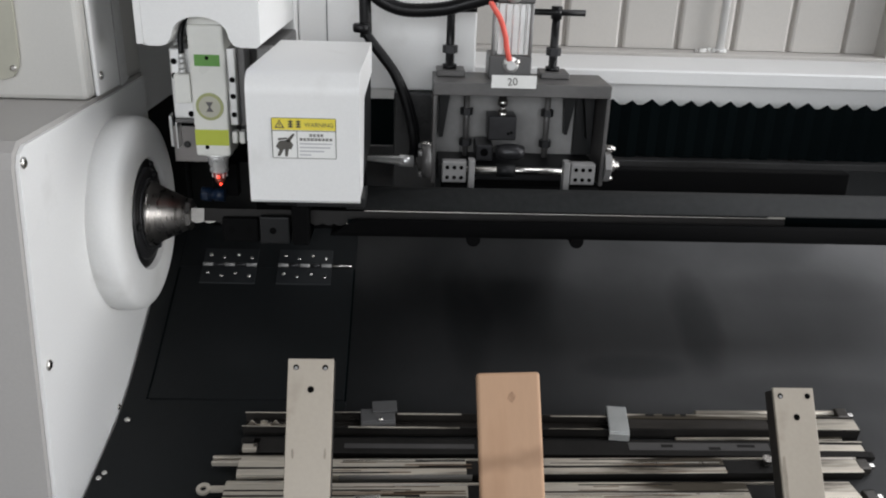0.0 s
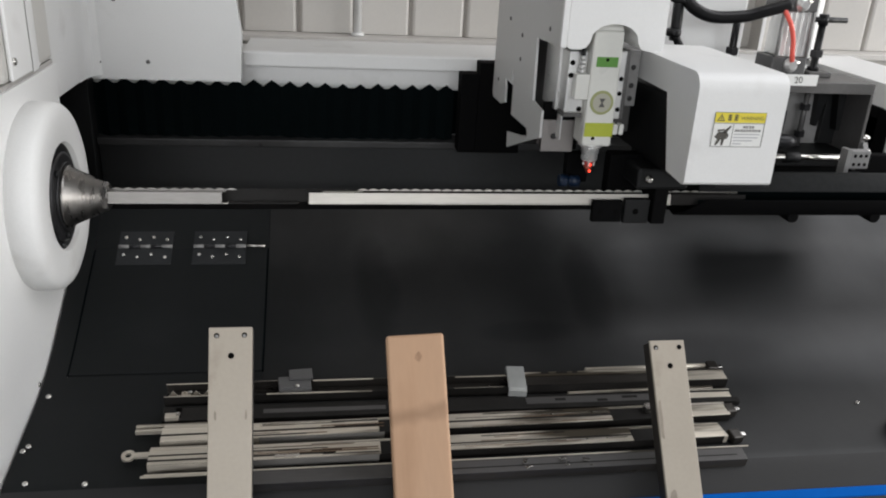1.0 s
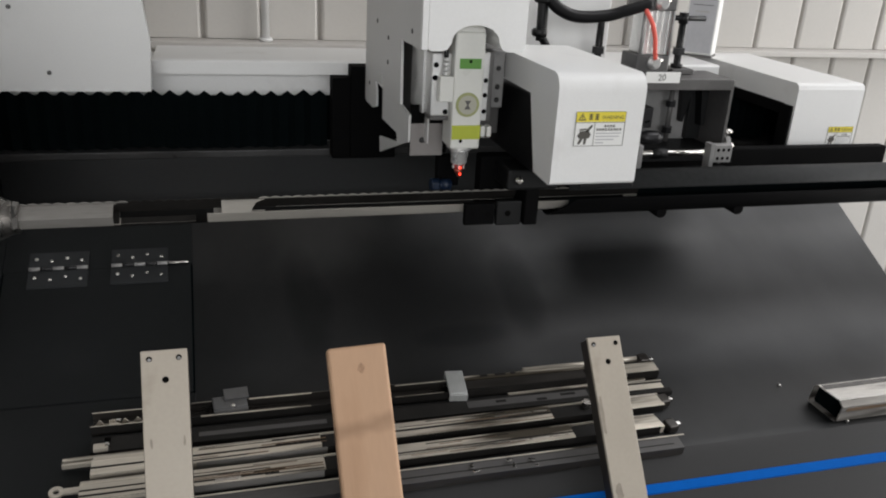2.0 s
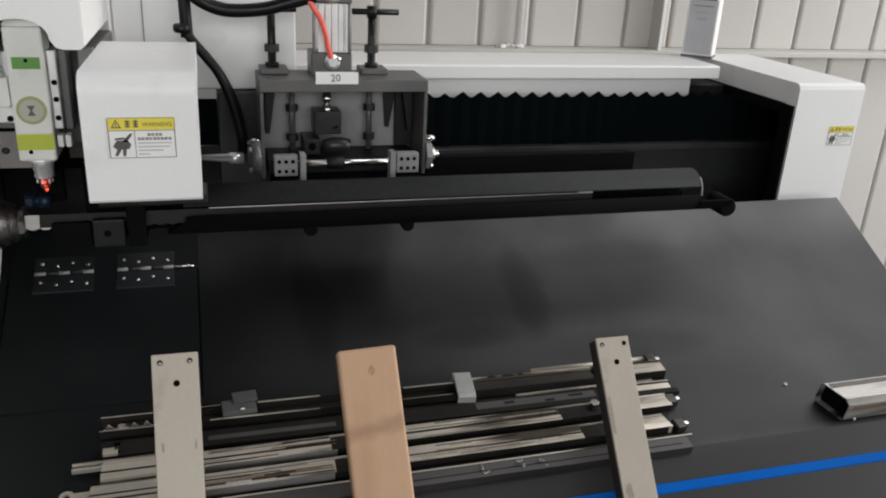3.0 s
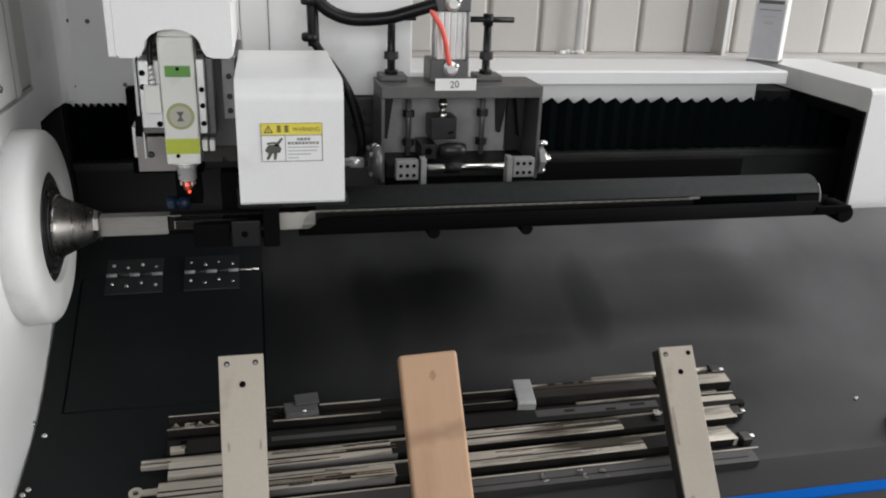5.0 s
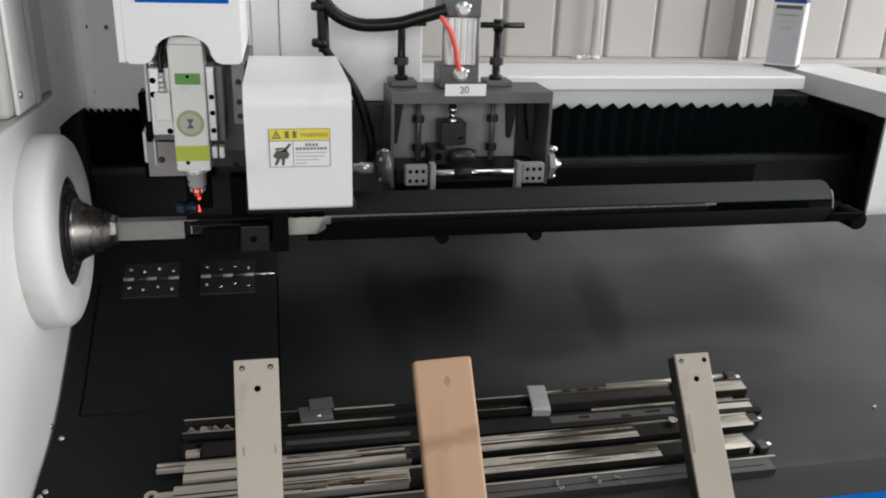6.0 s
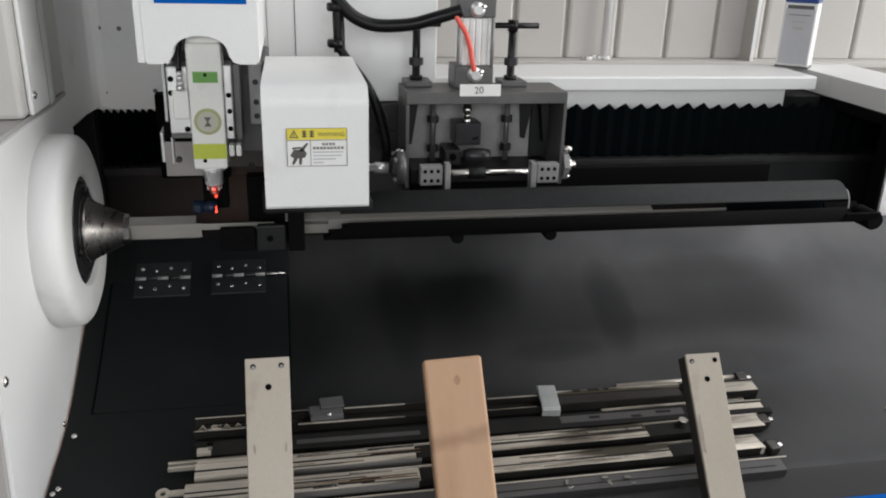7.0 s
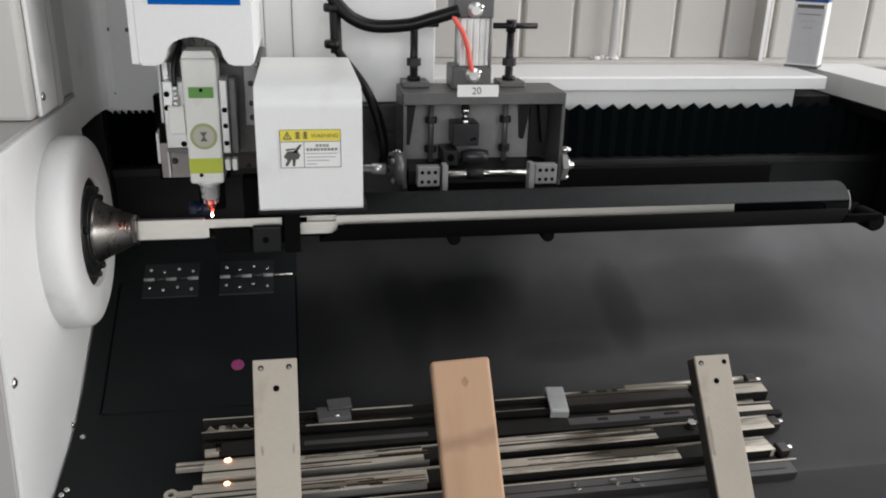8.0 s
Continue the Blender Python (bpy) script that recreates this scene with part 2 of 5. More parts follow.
def smears_and_sheen(m, level, spots):
    """Greasy smearing: the gloss of a sheet wanders, and sinks in a few upright smudges (x, y, half width, half
    length). Sheen is painted in as well.
    """
    nt = m.node_tree
    n, l = nt.nodes, nt.links
    tc, sep, noise, base = n.new("ShaderNodeTexCoord"), n.new("ShaderNodeSeparateXYZ"), n.new("ShaderNodeTexNoise"), n.new("ShaderNodeMapRange")
    l.new(tc.outputs["Object"], sep.inputs[0]), l.new(tc.outputs["Object"], noise.inputs["Vector"])
    noise.inputs["Scale"].default_value, noise.inputs["Detail"].default_value, noise.inputs["Distortion"].default_value = 3.2, 5.0, 0.2
    base.inputs["From Min"].default_value, base.inputs["From Max"].default_value = 0.32, 0.68
    base.inputs["To Min"].default_value, base.inputs["To Max"].default_value = level * 0.82, level * 1.16
    l.new(noise.outputs["Fac"], base.inputs["Value"])
    last = base.outputs["Result"]

    def calc(kind, a, b):
        k = n.new("ShaderNodeMath")
        k.operation = kind
        for i, v in enumerate((a, b)):
            if isinstance(v, (int, float)):
                k.inputs[i].default_value = v
            else:
                l.new(v, k.inputs[i])
        return k.outputs[0]
    wob = calc("MULTIPLY", noise.outputs["Fac"], 0.09)
    for x, y, w, h, deep in spots:
        dx = calc("DIVIDE", calc("SUBTRACT", calc("ADD", sep.outputs["X"], wob), x + 0.045), w)
        dy = calc("DIVIDE", calc("SUBTRACT", sep.outputs["Y"], y), h)
        far = calc("ADD", calc("MULTIPLY", dx, dx), calc("MULTIPLY", dy, dy))
        mr = n.new("ShaderNodeMapRange")
        mr.interpolation_type = "SMOOTHSTEP"
        mr.inputs["From Min"].default_value, mr.inputs["From Max"].default_value, mr.inputs["To Min"].default_value, mr.inputs["To Max"].default_value = 0.1, 1.0, 1 - deep, 1.0
        l.new(far, mr.inputs["Value"])
        last = calc("MULTIPLY", last, mr.outputs["Result"])
    # sheen painted into the gloss: stronger along the upper edge, weaker towards the left
    sheen = []
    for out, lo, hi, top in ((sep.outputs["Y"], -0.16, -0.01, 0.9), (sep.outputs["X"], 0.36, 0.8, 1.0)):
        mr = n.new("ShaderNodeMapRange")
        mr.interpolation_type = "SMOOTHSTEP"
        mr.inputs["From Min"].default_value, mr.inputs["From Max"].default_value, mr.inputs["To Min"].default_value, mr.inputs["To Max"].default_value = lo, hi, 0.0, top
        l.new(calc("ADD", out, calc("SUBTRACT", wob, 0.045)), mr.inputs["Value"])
        sheen.append(mr.outputs["Result"])
    last = calc("MULTIPLY", last, calc("ADD", calc("MULTIPLY", sheen[0], sheen[1]), calc("ADD", calc("MULTIPLY", sheen[1], 0.4), 0.62)))
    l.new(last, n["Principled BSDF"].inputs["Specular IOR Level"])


smears_and_sheen(SHEET, 0.55, ((0.65, -0.19, 0.055, 0.15, 0.3), (1.10, -0.20, 0.06, 0.13, 0.35), (0.95, -0.29, 0.13, 0.03, 0.25), (1.35, -0.12, 0.2, 0.04, 0.12), (1.28, -0.34, 0.22, 0.05, 0.25)))
band_stain(WOOD, -0.125, 0.022, (0.26, 0.15, 0.085))


# ---- building helpers ----
def box(bm, x0, x1, y0, y1, z0, z1, bevel=0.0, seg=2):
    v = [bm.verts.new((x, y, z)) for x in (x0, x1) for y in (y0, y1) for z in (z0, z1)]
    f = [bm.faces.new([v[i] for i in q]) for q in ((0, 1, 3, 2), (4, 6, 7, 5), (0, 4, 5, 1), (2, 3, 7, 6), (0, 2, 6, 4), (1, 5, 7, 3))]
    if bevel:
        edges = list({e for q in f for e in q.edges})
        bmesh.ops.bevel(bm, geom=edges, offset=bevel, segments=seg, affect="EDGES", profile=0.5)
    return bm


def prism(bm, profile, axis, lo, hi, smooth=False):
    """A closed outline of (a, b) pairs drawn out along an axis: x takes (y, z), y takes (x, z), z takes (x, y)."""
    def at(a, b, c):
        return {"x": (c, a, b), "y": (a, c, b), "z": (a, b, c)}[axis]
    r0 = [bm.verts.new(at(a, b, lo)) for a, b in profile]
    r1 = [bm.verts.new(at(a, b, hi)) for a, b in profile]
    k = len(profile)
    made = [bm.faces.new((r0[i], r0[(i + 1) % k], r1[(i + 1) % k], r1[i])) for i in range(k)]
    for f in made:
        f.smooth = smooth
    made += [bm.faces.new(r0[::-1]), bm.faces.new(r1)]
    bmesh.ops.recalc_face_normals(bm, faces=made)
    return bm


def lathe(bm, p0, p1, steps, seg=32, turn=0.0):
    """A turned body from p0 to p1; steps are (share of the length, radius)."""
    p0, p1 = Vector(p0), Vector(p1)
    d = p1 - p0
    q = d.to_track_quat("Z", "Y")
    rings = []
    for s, r in steps:
        rings.append([bm.verts.new(p0 + d * s + q @ Vector((r * math.cos(turn + 2 * math.pi * i / seg), r * math.sin(turn + 2 * math.pi * i / seg), 0))) for i in range(seg)])
    made = []
    for a, b in zip(rings, rings[1:]):
        for i in range(seg):
            f = bm.faces.new((a[i], a[(i + 1) % seg], b[(i + 1) % seg], b[i]))
            f.smooth = seg > 8
            made.append(f)
    made += [bm.faces.new(rings[0][::-1]), bm.faces.new(rings[-1])]
    bmesh.ops.recalc_face_normals(bm, faces=made)
    return bm


def rod(bm, p0, p1, r, seg=20, r1=None):
    return lathe(bm, p0, p1, ((0, r), (1, r if r1 is None else r1)), seg)


def smooth_line(pts, n=8):
    pts = [Vector(p) for p in pts]
    ext = [2 * pts[0] - pts[1], *pts, 2 * pts[-1] - pts[-2]]
    out = []
    for a, b, c, d in zip(ext, ext[1:], ext[2:], ext[3:]):
        for i in range(n):
            t = i / n
            out.append(0.5 * (2 * b + (c - a) * t + (2 * a - 5 * b + 4 * c - d) * t * t + (3 * b - a - 3 * c + d) * t ** 3))
    return [*out, pts[-1]]


def hose(bm, pts, r, seg=12, rib=0.0, n=8):
    line = smooth_line(pts, n)
    rings = []
    up = Vector((0.13, 0.31, 0.94))
    for i, p in enumerate(line):
        d = (line[min(i + 1, len(line) - 1)] - line[max(i - 1, 0)]).normalized()
        a = d.cross(up).normalized()
        b = a.cross(d)
        k = r + (rib if i % 2 else 0)
        rings.append([bm.verts.new(p + k * (a * math.cos(2 * math.pi * j / seg) + b * math.sin(2 * math.pi * j / seg))) for j in range(seg)])
    made = []
    for s, t in zip(rings, rings[1:]):
        for j in range(seg):
            f = bm.faces.new((s[j], s[(j + 1) % seg], t[(j + 1) % seg], t[j]))
            f.smooth = True
            made.append(f)
    made += [bm.faces.new(rings[0][::-1]), bm.faces.new(rings[-1])]
    bmesh.ops.recalc_face_normals(bm, faces=made)
    return bm


def part(name, bm, material, parent=None, label=""):
    me = bpy.data.meshes.new(name)
    bm.to_mesh(me)
    bm.free()
    me.materials.append(material)
    ob = new(name, me)
    if parent is not None:
        ob.parent = parent
    if label:
        tagged(ob, label)
    return ob


def thing(name, label, category, group="", at=None):
    ob = new(name)
    ob.empty_display_size = 0.05
    if at is not None:
        ob.matrix_basis = at
    return tagged(ob, label, category, group)


def struct(name, bm, material, label, category):
    return tagged(part(name, bm, material), label, category, kind="structure")


def B():
    return bmesh.new()


def bx(name, material, parent, x0, x1, y0, y1, z0, z1, bevel=0.002, label=""):
    return part(name, box(B(), x0, x1, y0, y1, z0, z1, bevel), material, parent, label)


def screw(name, parent, p, n, r, material, depth=0.003):
    p, n = Vector(p), Vector(n).normalized()
    return part(name, lathe(B(), p - n * 0.001, p + n * depth, ((0, r), (0.6, r), (1, r * 0.6)), 12), material, parent)


# ---- the hall ----
HX0, HX1, HY0, HY1, HZ = -4.0, 9.0, -7.5, 1.3, 5.6
struct("floor", box(B(), HX0 - 0.2, HX1 + 0.2, HY0 - 0.2, HY1 + 0.2, -0.2, 0.0), FLOOR, "grey concrete floor of the machine hall", "floor")


def panel_with_opening(name, axis, where, a0, a1, b0, b1, openings, label, category, material=None):
    """A 0.2 m thick wall or ceiling of slabs round rectangular openings (given along its first side)."""
    bm = B()

    def slab(p0, p1, q0, q1):
        if axis == "x":
            box(bm, where, where + 0.2, p0, p1, q0, q1)
        elif axis == "y":
            box(bm, p0, p1, where, where + 0.2, q0, q1)
        else:
            box(bm, p0, p1, q0, q1, where, where + 0.2)
    at = a0
    for o0, o1, p0, p1 in openings:
        slab(at, o0, b0, b1)
        slab(o0, o1, b0, p0), slab(o0, o1, p1, b1)
        at = o1
    slab(at, a1, b0, b1)
    return struct(name, bm, material or ROOF, label, category)


panel_with_opening("ceiling", "z", HZ, HX0 - 0.2, HX1 + 0.2, HY0 - 0.2, HY1 + 0.2, [(2.5, 6.7, -2.9, 0.5)], "grey metal roof lining with a large rooflight", "ceiling")
panel_with_opening("wall_west", "x", HX0 - 0.2, HY0, HY1, 0, HZ, [], "grey metal panel wall of the hall", "wall")
panel_with_opening("wall_east", "x", HX1, HY0, HY1, 0, HZ, [(-5.0, 0.9, 0.4, 4.2)], "grey metal panel wall with an open hall gate", "wall")
panel_with_opening("wall_south", "y", HY0 - 0.2, HX0, HX1, 0, HZ, [(-4.0, 3.0, 1.8, 4.0)], "grey metal panel wall with a window band", "wall")
# The high opening is added, out of view, for the tray's lamp.
wall = panel_with_opening("wall_north", "y", 1.3, HX0 - 0.2, HX1 + 0.2, 0, HZ, [(2.9, 7.4, 2.7, 4.3)], "beige ribbed sandwich panel wall with pipes and an added high opening", "wall", WALLBACK)
struct("wall_ledge", box(B(), HX0, HX1, 1.19, 1.297, 1.154, 1.176, 0.003), WALL, "beige sheet metal wall ledge", "ledge")

# ---- chute: hinged black sheet, flat tray, sloping apron with a blue band ----
CH0, CH1 = 0.046, 2.05
TOP, CREASE, BEND, FOOT = (0.0, 0.970), (-0.362, 0.770), (-0.612, 0.723), (-0.90, 0.435)
TH = 0.004


def on_chute(y):
    """Height of the sheet at y: three flat runs with rounded folds between them."""
    pts = [TOP, CREASE, BEND, FOOT]
    runs = [(zb - za) / (b - a) for (a, za), (b, zb) in zip(pts, pts[1:])]
    for (c, zc), s1, s2, r in zip(pts[1:3], runs, runs[1:], (0.075, 0.007)):
        if abs(y - c) < r:
            return zc + (s1 + s2) / 2 * (y - c) + (s1 - s2) / (4 * r) * ((y - c) ** 2 + r * r)
    for (a, za), (b, zb), k in zip(pts, pts[1:], runs):
        if y >= b:
            return za + k * (y - a)
    return FOOT[1]


def sheet_piece(name, x0, x1, ys, material=SHEET, up=0.0, thick=TH, label=""):
    """A strip of folded sheet lying on the chute's line between the ys given, from the top down."""
    n = max(1, round((ys[0] - ys[-1]) / 0.008))
    top = [(y, on_chute(y) + up) for y in (ys[0] + (ys[-1] - ys[0]) * k / n for k in range(n + 1))]
    ob = part(name, prism(B(), [*top, *[(y, z - thick) for y, z in top[::-1]]], "x", x0, x1, True), material, chute, label)
    ob.data.set_sharp_from_angle(angle=0.5)
    return ob


chute = thing("chute_table", "black sheet metal parts chute with hinged flap and blue band", "chute")
FX0, FX1, FY0, FY1 = 0.086, 0.428, -0.0975, -0.367
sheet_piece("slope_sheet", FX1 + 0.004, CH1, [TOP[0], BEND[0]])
sheet_piece("side_strip", CH0, FX0 - 0.004, [TOP[0], CREASE[0]], FLAP)
sheet_piece("head_strip", FX0 - 0.0035, FX1 + 0.0035, [TOP[0], FY0 + 0.002], FLAP)
sheet_piece("flap", FX0, FX1, [FY0, CREASE[0] + 0.002], FLAP, up=0.0015, label="hinged black access flap")
sheet_piece("tray", CH0, FX1 + 0.0038, [CREASE[0], BEND[0]], FLAP)
sheet_piece("apron", CH0, CH1, [BEND[0], FOOT[0]], APRON)
sheet_piece("blue_band", CH0 + 0.002, CH1 - 0.002, [-0.6555, -0.6665], BLUE, up=0.004, thick=0.003, label="blue painted band")
# Added black filler stands for the shade in the flap's gaps.
filler_run = [FY0, CREASE[0] + 0.004]
sheet_piece("gap_filler", FX0 - 0.0039, FX0 - 0.0001, filler_run, BELLOWS, up=-0.0006, thick=0.003)
sheet_piece("gap_filler", FX1 + 0.0001, FX1 + 0.0039, filler_run, BELLOWS, up=-0.0006, thick=0.003)
bx("under_frame", BLACK, chute, 0.08, 2.0, -0.60, -0.05, 0.0, 0.60, 0.004)


def hinge(x):
    ob = thing("flap_hinge", "black butt hinge with pale screws", "hinge", "hinges of the chute flap")
    for name, y0, y1 in (("upper_leaf", -0.060, -0.0935), ("lower_leaf", -0.0995, -0.134)):
        top = [(y0, on_chute(y0) + 0.0045), (y1, on_chute(y1) + 0.0045)]
        part(name, prism(B(), [*top, *[(y, z - 0.003) for y, z in top[::-1]]], "x", x, x + 0.107), HINGE, ob)
        for i in range(4):
            y = (y0 + y1) / 2 + (-0.0028 if i % 2 else 0.0028)
            screw("screw", ob, (x + 0.0125 + i * 0.0273, y, on_chute(y) + 0.0045), (0, -0.48, 0.87), 0.0036, STEEL, 0.0025)
    z = on_chute(-0.0965) + 0.006
    for i in range(5):
        part("knuckle", rod(B(), (x + i * 0.0214 + 0.0008, -0.0965, z), (x + i * 0.0214 + 0.0206, -0.0965, z), 0.0036, 12), GREYSTEEL if i % 2 == 0 else BLACKSTEEL, ob)
    return ob


hinge(0.129), hinge(0.2778)
pin = tagged(part("hinge_pin", rod(B(), (0.386, -0.0965, on_chute(-0.0965) + 0.006), (0.424, -0.0965, on_chute(-0.0965) + 0.006), 0.0026, 10), STEEL), "bright steel hinge pin sticking out", "pin")

# screws and bright offcuts on the sheet
for x, y in ((0.063, -0.405), (0.062, -0.52), (0.079, -0.598), (0.169, -0.604), (0.056, -0.53)):
    tagged(screw("sheet_screw", None, (x, y, on_chute(y)), (0, -0.2, 1), 0.005, STEEL, 0.003), "pale screw head in the black sheet", "screw", "screws of the chute")
rnd = random.Random(4)
for x, y in ((1.572, -0.49), (0.516, -0.655), (0.878, -0.616), (0.884, -0.622), (0.945, -0.614), (0.952, -0.621), (0.985, -0.617), (0.99, -0.623), (1.75, -0.61), (1.78, -0.605)):
    tagged(part("metal_offcut", box(B(), -0.006, 0.006, -0.003, 0.003, 0, 0.002, 0.0006, 1), STEEL), "tiny bright metal offcut", "offcut", "metal offcuts on the tray").matrix_basis = pose(x, y, on_chute(y) + (0.0005 if y < -0.63 or y > -0.612 or x < 0.6 or x > 1.2 else 0.0205), 0, 0, rnd.uniform(0, 180))

# ---- machine: beam, bellows, end cover ----
beam = thing("gantry_beam", "white painted steel guide beam with lipped edge", "machine beam")
part("beam_top", prism(B(), [(0.372, 1.216), (0.372, 1.246), (0.377, 1.25), (0.60, 1.25), (0.60, 1.236), (0.392, 1.236), (0.392, 1.216)], "x", 0.353, 1.887), WHITE, beam)
bx("beam_web", WHITE, beam, -0.3, 1.822, 0.41, 0.60, 0.4, 1.234, 0.002)
bx("beam_end", BLACK, beam, 1.823, 2.13, 0.41, 0.60, 0.4, 1.19, 0.002)
bx("rail_strip", DARKRAIL, beam, 0.0, 2.13, 0.318, 0.40, 1.022, 1.04, 0.002, "dark polished rail strip")
bx("lower_panel", PANEL, beam, 0.0, 2.13, 0.335, 0.40, 0.4, 1.021, 0.002)


LEAF = 0.0247


def bellows(label, n):
    """Stiff leaves hinged to one another like an accordion, a rising and a falling one to a pleat; motions() folds them."""
    ob = thing("bellows", label, "bellows")
    leaves = []
    for z0, z1 in ((1.167, 1.185), (1.185, 1.167)):
        bm = B()
        cols = [[bm.verts.new(p) for p in ((x, -0.0006, 1.042), (x, -0.0006, z), (x, 0.0006, z), (x, 0.0006, 1.042))] for x, z in ((0, z0), (LEAF, z1))]
        for k in range(4):
            bm.faces.new((cols[0][k], cols[1][k], cols[1][(k + 1) % 4], cols[0][(k + 1) % 4]))
        bm.faces.new(cols[0]), bm.faces.new(cols[1][::-1])
        bmesh.ops.recalc_face_normals(bm, faces=bm.faces[:])
        row = [part("pleat_leaf", bm, BELLOWS, ob)]
        for i in range(1, n):
            q = new("pleat_leaf", row[0].data)
            q.parent = ob
            row.append(q)
        leaves.append(row)
    return list(zip(*leaves))


near_pleats = bellows("black pleated cloth bellows between headstock and carriage", 27)
far_pleats = bellows("black pleated cloth bellows between carriage and end cover", 29)
# Added black sheet; keeps the white beam from showing between pleats.
bx("bellows_backing", BELLOWS, beam, -0.3, 2.13, 0.397, 0.4085, 1.043, 1.158, 0.0, "black backing behind the bellows")
ec = thing("end_cover", "white sheet metal end cover with warning label", "machine cover")
part("cover_arm", prism(B(), [(0.095, 0.5), (0.095, 1.235), (0.099, 1.245), (0.109, 1.25), (0.62, 1.25), (0.62, 1.192), (0.14, 1.192), (0.14, 0.5)], "x", 1.945, 2.15), WHITE, ec)
bx("edge_strip", MATT, ec, 1.935, 1.943, 0.10, 0.141, 0.45, 1.191, 0.001)
bx("edge_strip", MATT, ec, 1.935, 1.943, 0.142, 0.62, 1.165, 1.191, 0.001)
bx("inner_panel", BLACK, ec, 2.134, 2.148, 0.142, 0.62, 0.45, 1.19, 0.001)
bx("cover_foot", BLACK, ec, 1.84, 1.93, 0.0, 0.05, 0.86, 0.945, 0.003)


def warning(parent, x0, x1, y, z0, z1, n=-1):
    """A warning label facing -y: yellow band, pictogram, lines of small print."""
    w, h = x1 - x0, z1 - z0
    lab = part("warning_label", box(B(), x0, x1, y - 0.0008, y, z0, z1), PAPER, parent, "white and yellow warning label")

    def bar(name, a0, a1, b0, b1, m, k=1):
        return part(name, box(B(), x0 + w * a0, x0 + w * a1, y - 0.0008 - 0.0004 * k, y - 0.0007, z0 + h * b0, z0 + h * b1), m, lab)
    bar("yellow_band", 0.012, 0.988, 0.70, 0.985, YELLOW)
    for a0 in (0.26, 0.38):
        for b0 in (0.765, 0.825, 0.885):
            bar("print_bar", a0, a0 + 0.075, b0, b0 + 0.032, PRINT, 2)
        bar("print_bar", a0 + 0.028, a0 + 0.047, 0.76, 0.935, PRINT, 2)
    text_mesh("warning_word", "WARNING", lab, PRINT, (x0 + w * 0.51, y - 0.0018, z0 + h * 0.785), h * 0.14, pose(0, 0, 0, 90, 0, 0))
    for k, m, (a0, a1, b0, b1) in ((1, PRINT, (0.055, 0.205, 0.745, 0.95)), (2, YELLOW, (0.085, 0.175, 0.775, 0.905))):
        tri = prism(B(), [(x0 + w * a0, z0 + h * b0), (x0 + w * a1, z0 + h * b0), (x0 + w * (a0 + a1) / 2, z0 + h * b1)], "y", y - 0.0012 - 0.0004 * k, y - 0.0009)
        part("warning_sign", tri, m, lab)
    bar("warning_sign", 0.122, 0.138, 0.79, 0.87, PRINT, 4)
    for a0, a1, b0, b1 in ((0.02, 0.985, 0.012, 0.026), (0.012, 0.985, 0.675, 0.69), (0.006, 0.018, 0.02, 0.98), (0.982, 0.994, 0.02, 0.98), (0.02, 0.98, 0.978, 0.992), (0.388, 0.397, 0.02, 0.68)):
        bar("frame_line", a0, a1, b0, b1, PRINT)
    picto = B()
    for pts in ([(0.06, 0.30), (0.12, 0.44), (0.28, 0.46), (0.33, 0.34), (0.3, 0.24), (0.12, 0.22)], [(0.2, 0.42), (0.33, 0.62), (0.36, 0.6), (0.27, 0.4)], [(0.12, 0.22), (0.08, 0.08), (0.12, 0.06), (0.19, 0.24)],
                [(0.2, 0.24), (0.2, 0.06), (0.24, 0.06), (0.26, 0.26)], [(0.1, 0.5), (0.24, 0.52), (0.24, 0.48), (0.1, 0.45)]):
        prism(picto, [(x0 + w * a, z0 + h * b) for a, b in pts], "y", y - 0.0014, y - 0.0009)
    part("pictogram", picto, PRINT, lab, "crushing warning pictogram of plain shapes")
    for row, (a0, count) in enumerate(((0.58, 4), (0.43, 9))):
        for i in range(count):
            c0, b0 = a0 + 0.057 * i, 0.55 - 0.1 * row
            bar("print_bar", c0, c0 + 0.044, b0, b0 + 0.022, PRINT)
            bar("print_bar", c0, c0 + 0.044, b0 + 0.038, b0 + 0.06, PRINT)
            bar("print_bar", c0 + (0.006 if i % 2 else 0.024), c0 + (0.018 if i % 2 else 0.036), b0, b0 + 0.06, PRINT)
    for i, a1 in enumerate((0.93, 0.9, 0.8, 0.6)):
        bar("print_bar", 0.43, a1, 0.36 - 0.09 * i, 0.39 - 0.09 * i, GREYLABEL)
    return lab


def text_mesh(name, words, parent, material, at, size, turn):
    cu = bpy.data.curves.new(name, "FONT")
    cu.body, cu.size = words, size
    tmp = bpy.data.objects.new(name, cu)
    scene.collection.objects.link(tmp)
    me = bpy.data.meshes.new_from_object(tmp)
    bpy.data.objects.remove(tmp)
    bpy.data.curves.remove(cu)
    me.materials.clear()
    me.materials.append(material)
    ob = new(name, me)
    ob.parent = parent
    ob.matrix_basis = Matrix.Translation(at) @ turn
    return ob


warning(ec, 2.062, 2.142, 0.095, 1.085, 1.138)

# ---- headstock ----
hs = thing("headstock", "white powder coated headstock housing with seams and bolts", "machine housing")
part("lower_housing", prism(B(), [(-0.06, 0.0), (-0.73, 0.0), (-0.665, 0.66), (-0.594, 1.262), (-0.586, 1.282), (-0.57, 1.293), (-0.06, 1.293)], "x", -0.9, 0.036), GREY, hs)
part("side_skin", prism(B(), [(-0.065, 0.45), (-0.676, 0.45), (-0.655, 0.66), (-0.585, 1.262), (-0.577, 1.278), (-0.562, 1.286), (-0.065, 1.286)], "x", 0.0365, 0.042), WHITE, hs)
